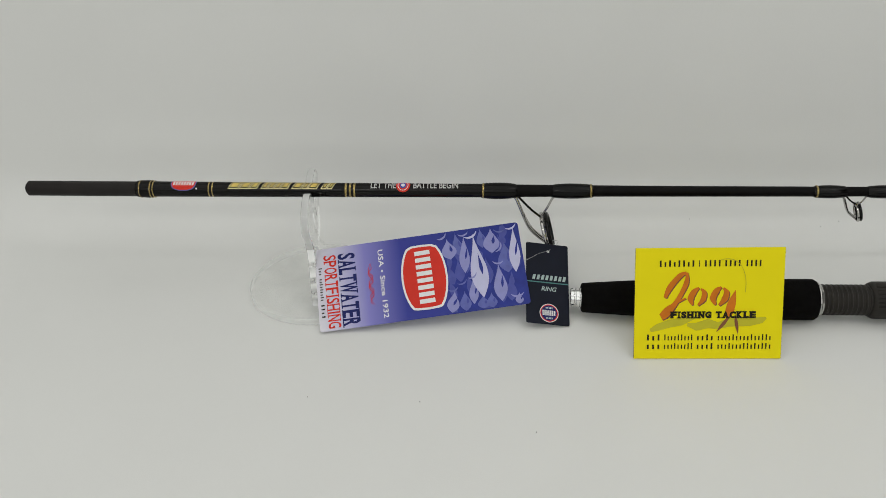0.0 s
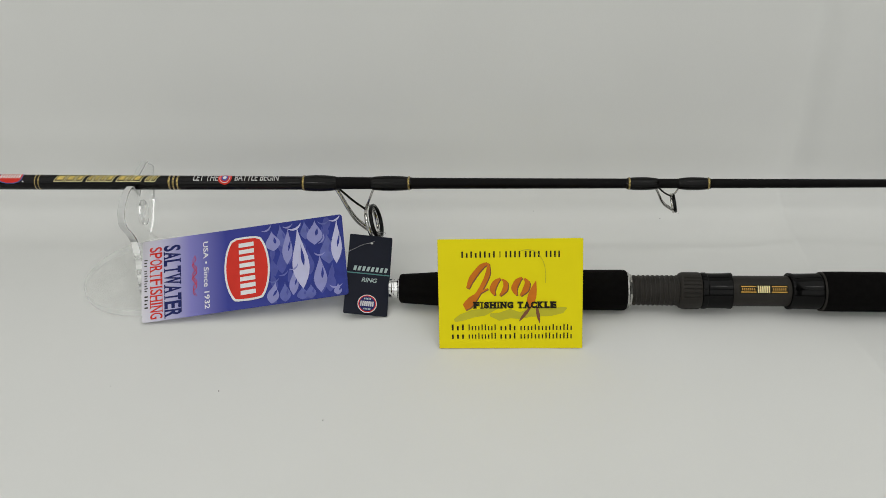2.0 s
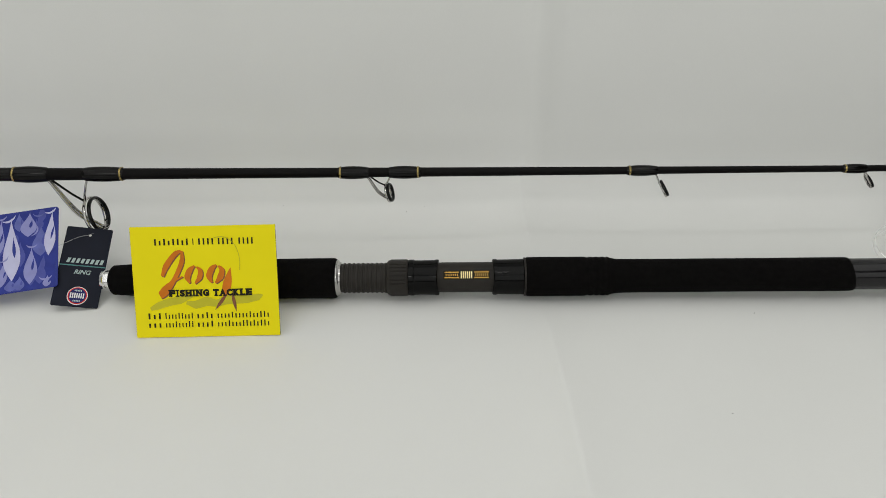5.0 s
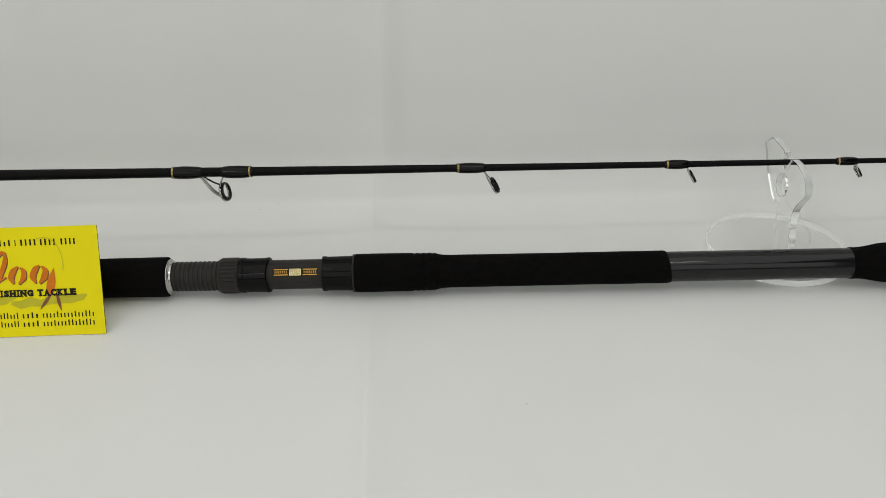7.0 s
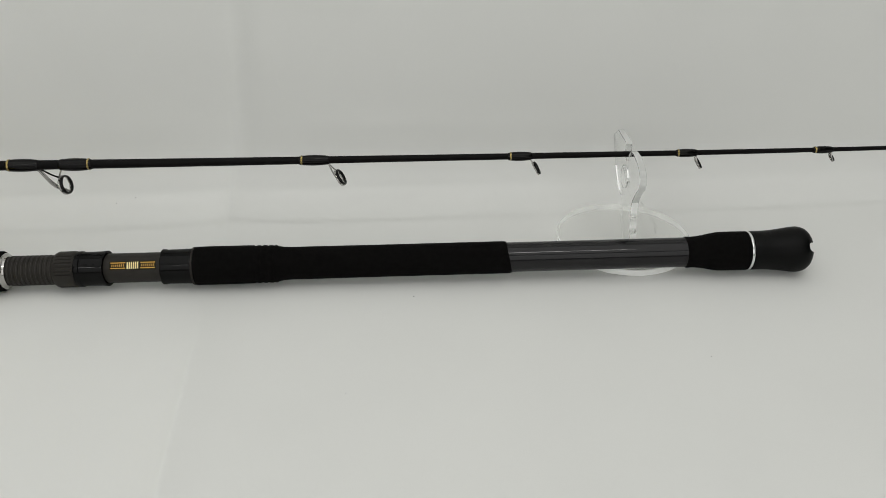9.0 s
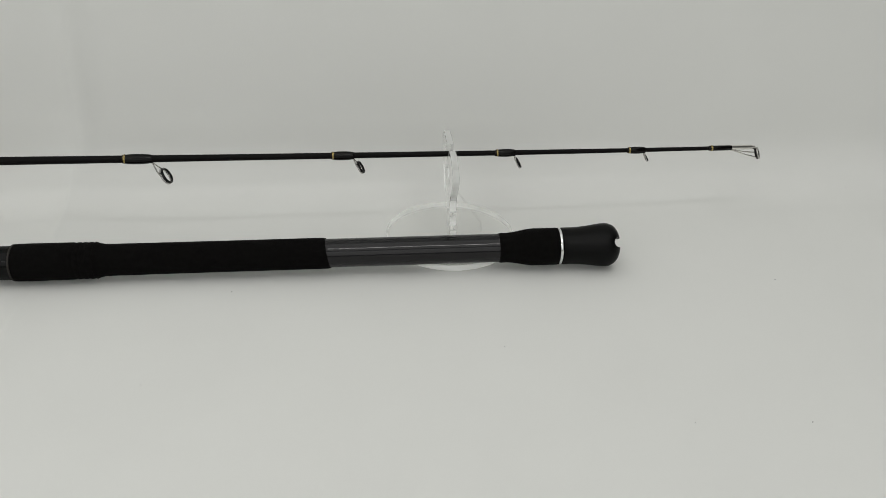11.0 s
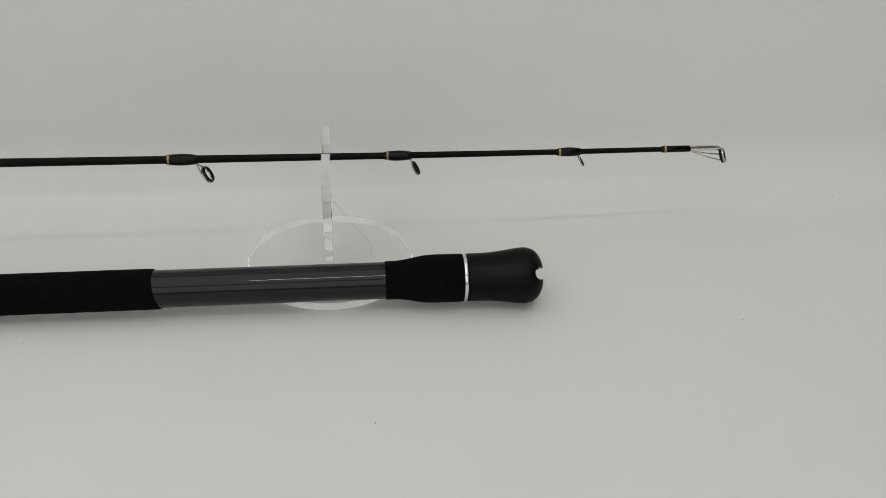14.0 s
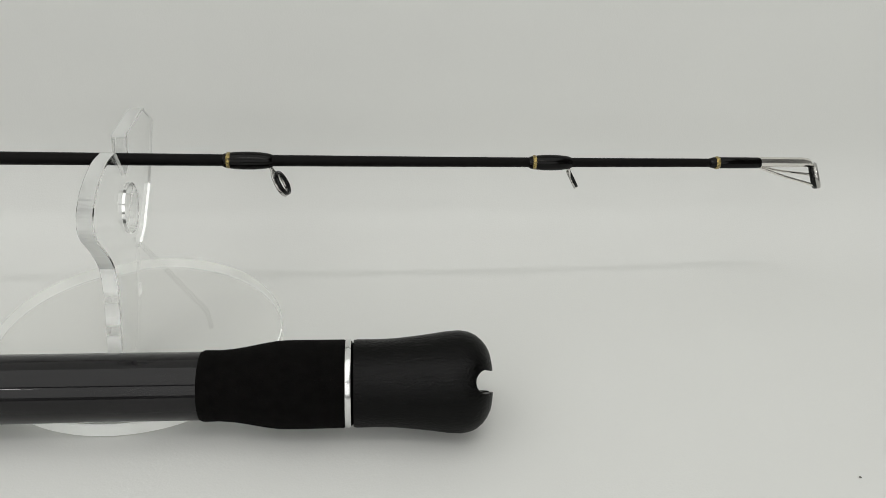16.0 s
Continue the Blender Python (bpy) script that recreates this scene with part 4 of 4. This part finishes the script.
layers = []
for k in range(30):
    u, v, n = rnd.uniform(0.60, 0.975), rnd.uniform(0.04, 0.96), rnd.uniform(0.14, 0.30)
    layers.append((leaf(u, v + n / 2, u + rnd.uniform(-0.02, 0.03), v - n / 2, rnd.uniform(0.0035, 0.0065)), DARK_LILAC if k % 3 else DEEP))
for tone in (3, 2, 0, 1):
    for u0, v0, u1, v1, w, kind in SWIM:
        if kind == tone:
            layers.append((leaf(u0, v0, u1, v1, w), (LILAC, PALE_LILAC, MID_LILAC, DARK_LILAC)[kind]))
            layers.append((leaf(u0 + 0.012, v0 * 0.7 + v1 * 0.3, u1 + 0.010, v0 * 0.35 + v1 * 0.65, w * 0.2), DEEP if kind < 2 else DARK_LILAC))
for u, v, size, deg, wide, mat in ((0.764, 0.92, 0.0062, -70, 0.0017, PALE_LILAC), (0.729, 0.945, 0.0046, -80, 0.0013, LILAC), (0.963, 0.955, 0.0050, -70, 0.0015, PALE_LILAC), (0.876, 0.545, 0.0046, -95, 0.0013, LILAC),
                                   (0.748, 0.42, 0.0044, -60, 0.0013, LILAC), (0.944, 0.13, 0.0056, -90, 0.0015, LILAC), (0.625, 0.945, 0.0048, -60, 0.0014, LILAC), (0.695, 0.36, 0.0044, -70, 0.0012, MID_LILAC), (0.905, 0.93, 0.0050, -95, 0.0012, MID_LILAC),
                                   (0.648, 0.29, 0.0044, -80, 0.0012, MID_LILAC), (0.640, 0.76, 0.0044, 200, 0.0012, LILAC), (0.808, 0.53, 0.0034, 10, 0.0012, PALE_LILAC), (0.985, 0.55, 0.0036, 20, 0.0010, PALE_LILAC), (0.890, 0.72, 0.0050, -30, 0.0012, LILAC)):
    layers.append((hook(u, v, size, deg, wide), mat))
for k, (q, mat) in enumerate(layers):
    part("patch", flat([q], 0.0001 + 0.000004 * k, 0.00001), mat, tag)
side = lambda u, bulge: [(u + bulge * math.cos(radians(a)), 0.485 + 0.378 * math.sin(radians(a)) / math.sin(radians(62))) for a in range(-62, 63, 12)]
badge = side(0.553, 0.078) + [(0.57, 0.873), (0.52, 0.880), (0.47, 0.876)] + [(1.04 - u, v) for u, v in side(0.553, 0.078)[::-1]] + [(0.47, 0.095), (0.52, 0.090), (0.57, 0.096)]
part("badge_rim", flat([[(U2(u), V2(v)) for u, v in badge]], 0.0004), WHITE, tag)
part("badge", flat([[(U2(0.52 + (u - 0.52) * 0.915), V2(0.485 + (v - 0.485) * 0.935)) for u, v in badge]], 0.0005), RED, tag, "red badge with a white rim")
for k in range(8):
    v = 0.165 + 0.0835 * k
    part("badge_bar", flat([[(U2(0.484), V2(v)), (U2(0.558), V2(v + 0.004)), (U2(0.558), V2(v + 0.056)), (U2(0.484), V2(v + 0.052))]], 0.0006), WHITE, tag)
part("heading", shift(serif_words("SALTWATER", 0.89 * H2, 0.0124, 0.03, 0.55, 0.06), U2(0.154), V2(0.467), 0.0002, -90), NAVY_INK, tag, "navy heading")
part("heading", shift(serif_words("SPORTFISHING", 0.89 * H2, 0.0090, 0.012, 0.5, 0.06), U2(0.073), V2(0.467), 0.0002, -90), RED, tag, "red heading")
for a, b, n in ((0.776, 0.67, 3), (0.64, 0.36, 9), (0.33, 0.15, 4)):
    rows = letter_bars(0, V2(a) - V2(b), -0.0012, 0.0012, n, 0.25, 0.36, 0.0, n)
    part("print_bar", shift(flat(rows, 0), U2(0.0235), V2(a), 0.0002, -90), INK, tag)
part("date_line", shift(words("USA \u2022 Since 1932", 0.83 * H2, 0.0037, 0.014), U2(0.32), V2(0.477), 0.0002, -90), WHITE, tag, "white date line")
for j, width in ((0, 0.00045), (1.7, 0.00035)):
    line = curve_points([(U2(0.262 + (0.013 - 0.004 * abs(k - 4.5) / 4.5) * math.sin(k * 2.1 + j)), V2(0.735 - 0.055 * k), 0) for k in range(10)], 4)
    part("scrawl", flat([ribbon([(p.x, p.y) for p in line], [width * (0.5 + math.sin(math.pi * k / 36)) for k in range(37)])], 0.0002 + 0.00004 * j), RED, tag, "thin red scrawl")

# small dark ring tag on a nylon loop
W3, H3 = 0.0310, 0.0610
small = thing("ring_tag", pose(-0.0543, -0.0181, 0.0036, 34.67, 11.5, 8.0), "small dark navy card tag hung on a clear nylon loop", "tag")
part("sheet", slab(rounded(W3, H3, 0.0012), -0.0005, 0.0, holes=[(0.0008, 0.0552, 0.0010)], bevel=0.00008), NAVY, small)
part("stripe", flat([bar(-W3 / 2 + 0.0002, 0.0305, W3 / 2 - 0.0002, 0.0313)], 0.00008), TEAL, small, "teal stripe")
part("title_bars", flat(letter_bars(-0.0118, 0.0134, 0.0328, 0.0364, 8, 1.0, 0.62, 0.25), 0.0001), WORN_TEAL, small, "pale slanted title bars")
part("wording", shift(words("RING", 0.0112, 0.0034, 0.02, 0.25), 0.0010, 0.0261, 0.0002), WORN_TEAL, small, "pale slanted wording")
for R, mat, z in ((0.0068, WHITE, 0.0001), (0.0063, RED, 0.0002), (0.0056, NAVY_INK, 0.0003)):
    part("roundel", flat([ellipse(0.0008, 0.0082, R, R, n=40)], z), mat, small)
part("roundel_bars", flat([bar(-0.0040 + 0.0014 * k, 0.0063, -0.0032 + 0.0014 * k, 0.0101) for k in range(7)], 0.0004), WHITE, small, "white bars")
part("roundel_bars", flat(letter_bars(-0.0018, 0.0034, 0.0113, 0.0125, 5, 1.0, 0.6) + letter_bars(-0.0018, 0.0034, 0.0037, 0.0049, 5, 1.0, 0.6), 0.0004), PALE, small)
inv = small.matrix_world.inverted()
gy, gz = axis_of(-0.0535)
ring_low = inv @ Vector((-0.0500, gy + 0.006, gz - 0.0435))
loop = curve_points([(0.0008, 0.0552, -0.001), ring_low + Vector((-0.004, -0.004, 0.001)), ring_low + Vector((0.001, 0.001, -0.003)), ring_low + Vector((0.004, -0.002, 0.001)), (0.0010, 0.0552, 0.001)], 8)
part("nylon_loop", tube(loop, 0.00016, 6), LINE, small, "clear nylon loop")
part("nylon_loop", tube(curve_points([(0.0008, 0.0552, 0.0006), (-0.006, 0.0525, 0.0012), (-0.0135, 0.0475, 0.0012), (-0.0185, 0.0445, 0.0006)], 8), 0.00016, 6), LINE, small)


# ---- lint on the cloth ----
def lint():
    bm = bmesh.new()
    rnd = random.Random(11)
    spots = [(0.5965, -0.0985), (-0.0645, -0.1193), (0.2824, 0.0974), (0.41, -0.0233), (0.95, 0.112), (0.6982, -0.1781), (0.7693, -0.1824), (0.367, -0.1228), (-0.2072, -0.0934), (-0.1358, -0.0957), (0.0655, 0.1205), (0.183, 0.1195), (0.168, 0.115), (0.8168, -0.0295)]
    for x, y in spots:
        m = Matrix.LocRotScale((x, y, 0.0003 + 0.05 * (1 - math.sqrt(1 - (max(0, y - 0.092) / 0.05) ** 2))), Euler((rnd.uniform(-0.3, 0.3), rnd.uniform(-0.3, 0.3), rnd.uniform(0, 6))), (rnd.uniform(0.0003, 0.0008), 0.00028, 0.00026))
        bmesh.ops.create_icosphere(bm, subdivisions=1, radius=1, matrix=m)
    ob = part("lint", bm, LINT)
    tagged(ob, "dark specks of lint scattered on the white cloth", "lint", kind="stuff")


lint()
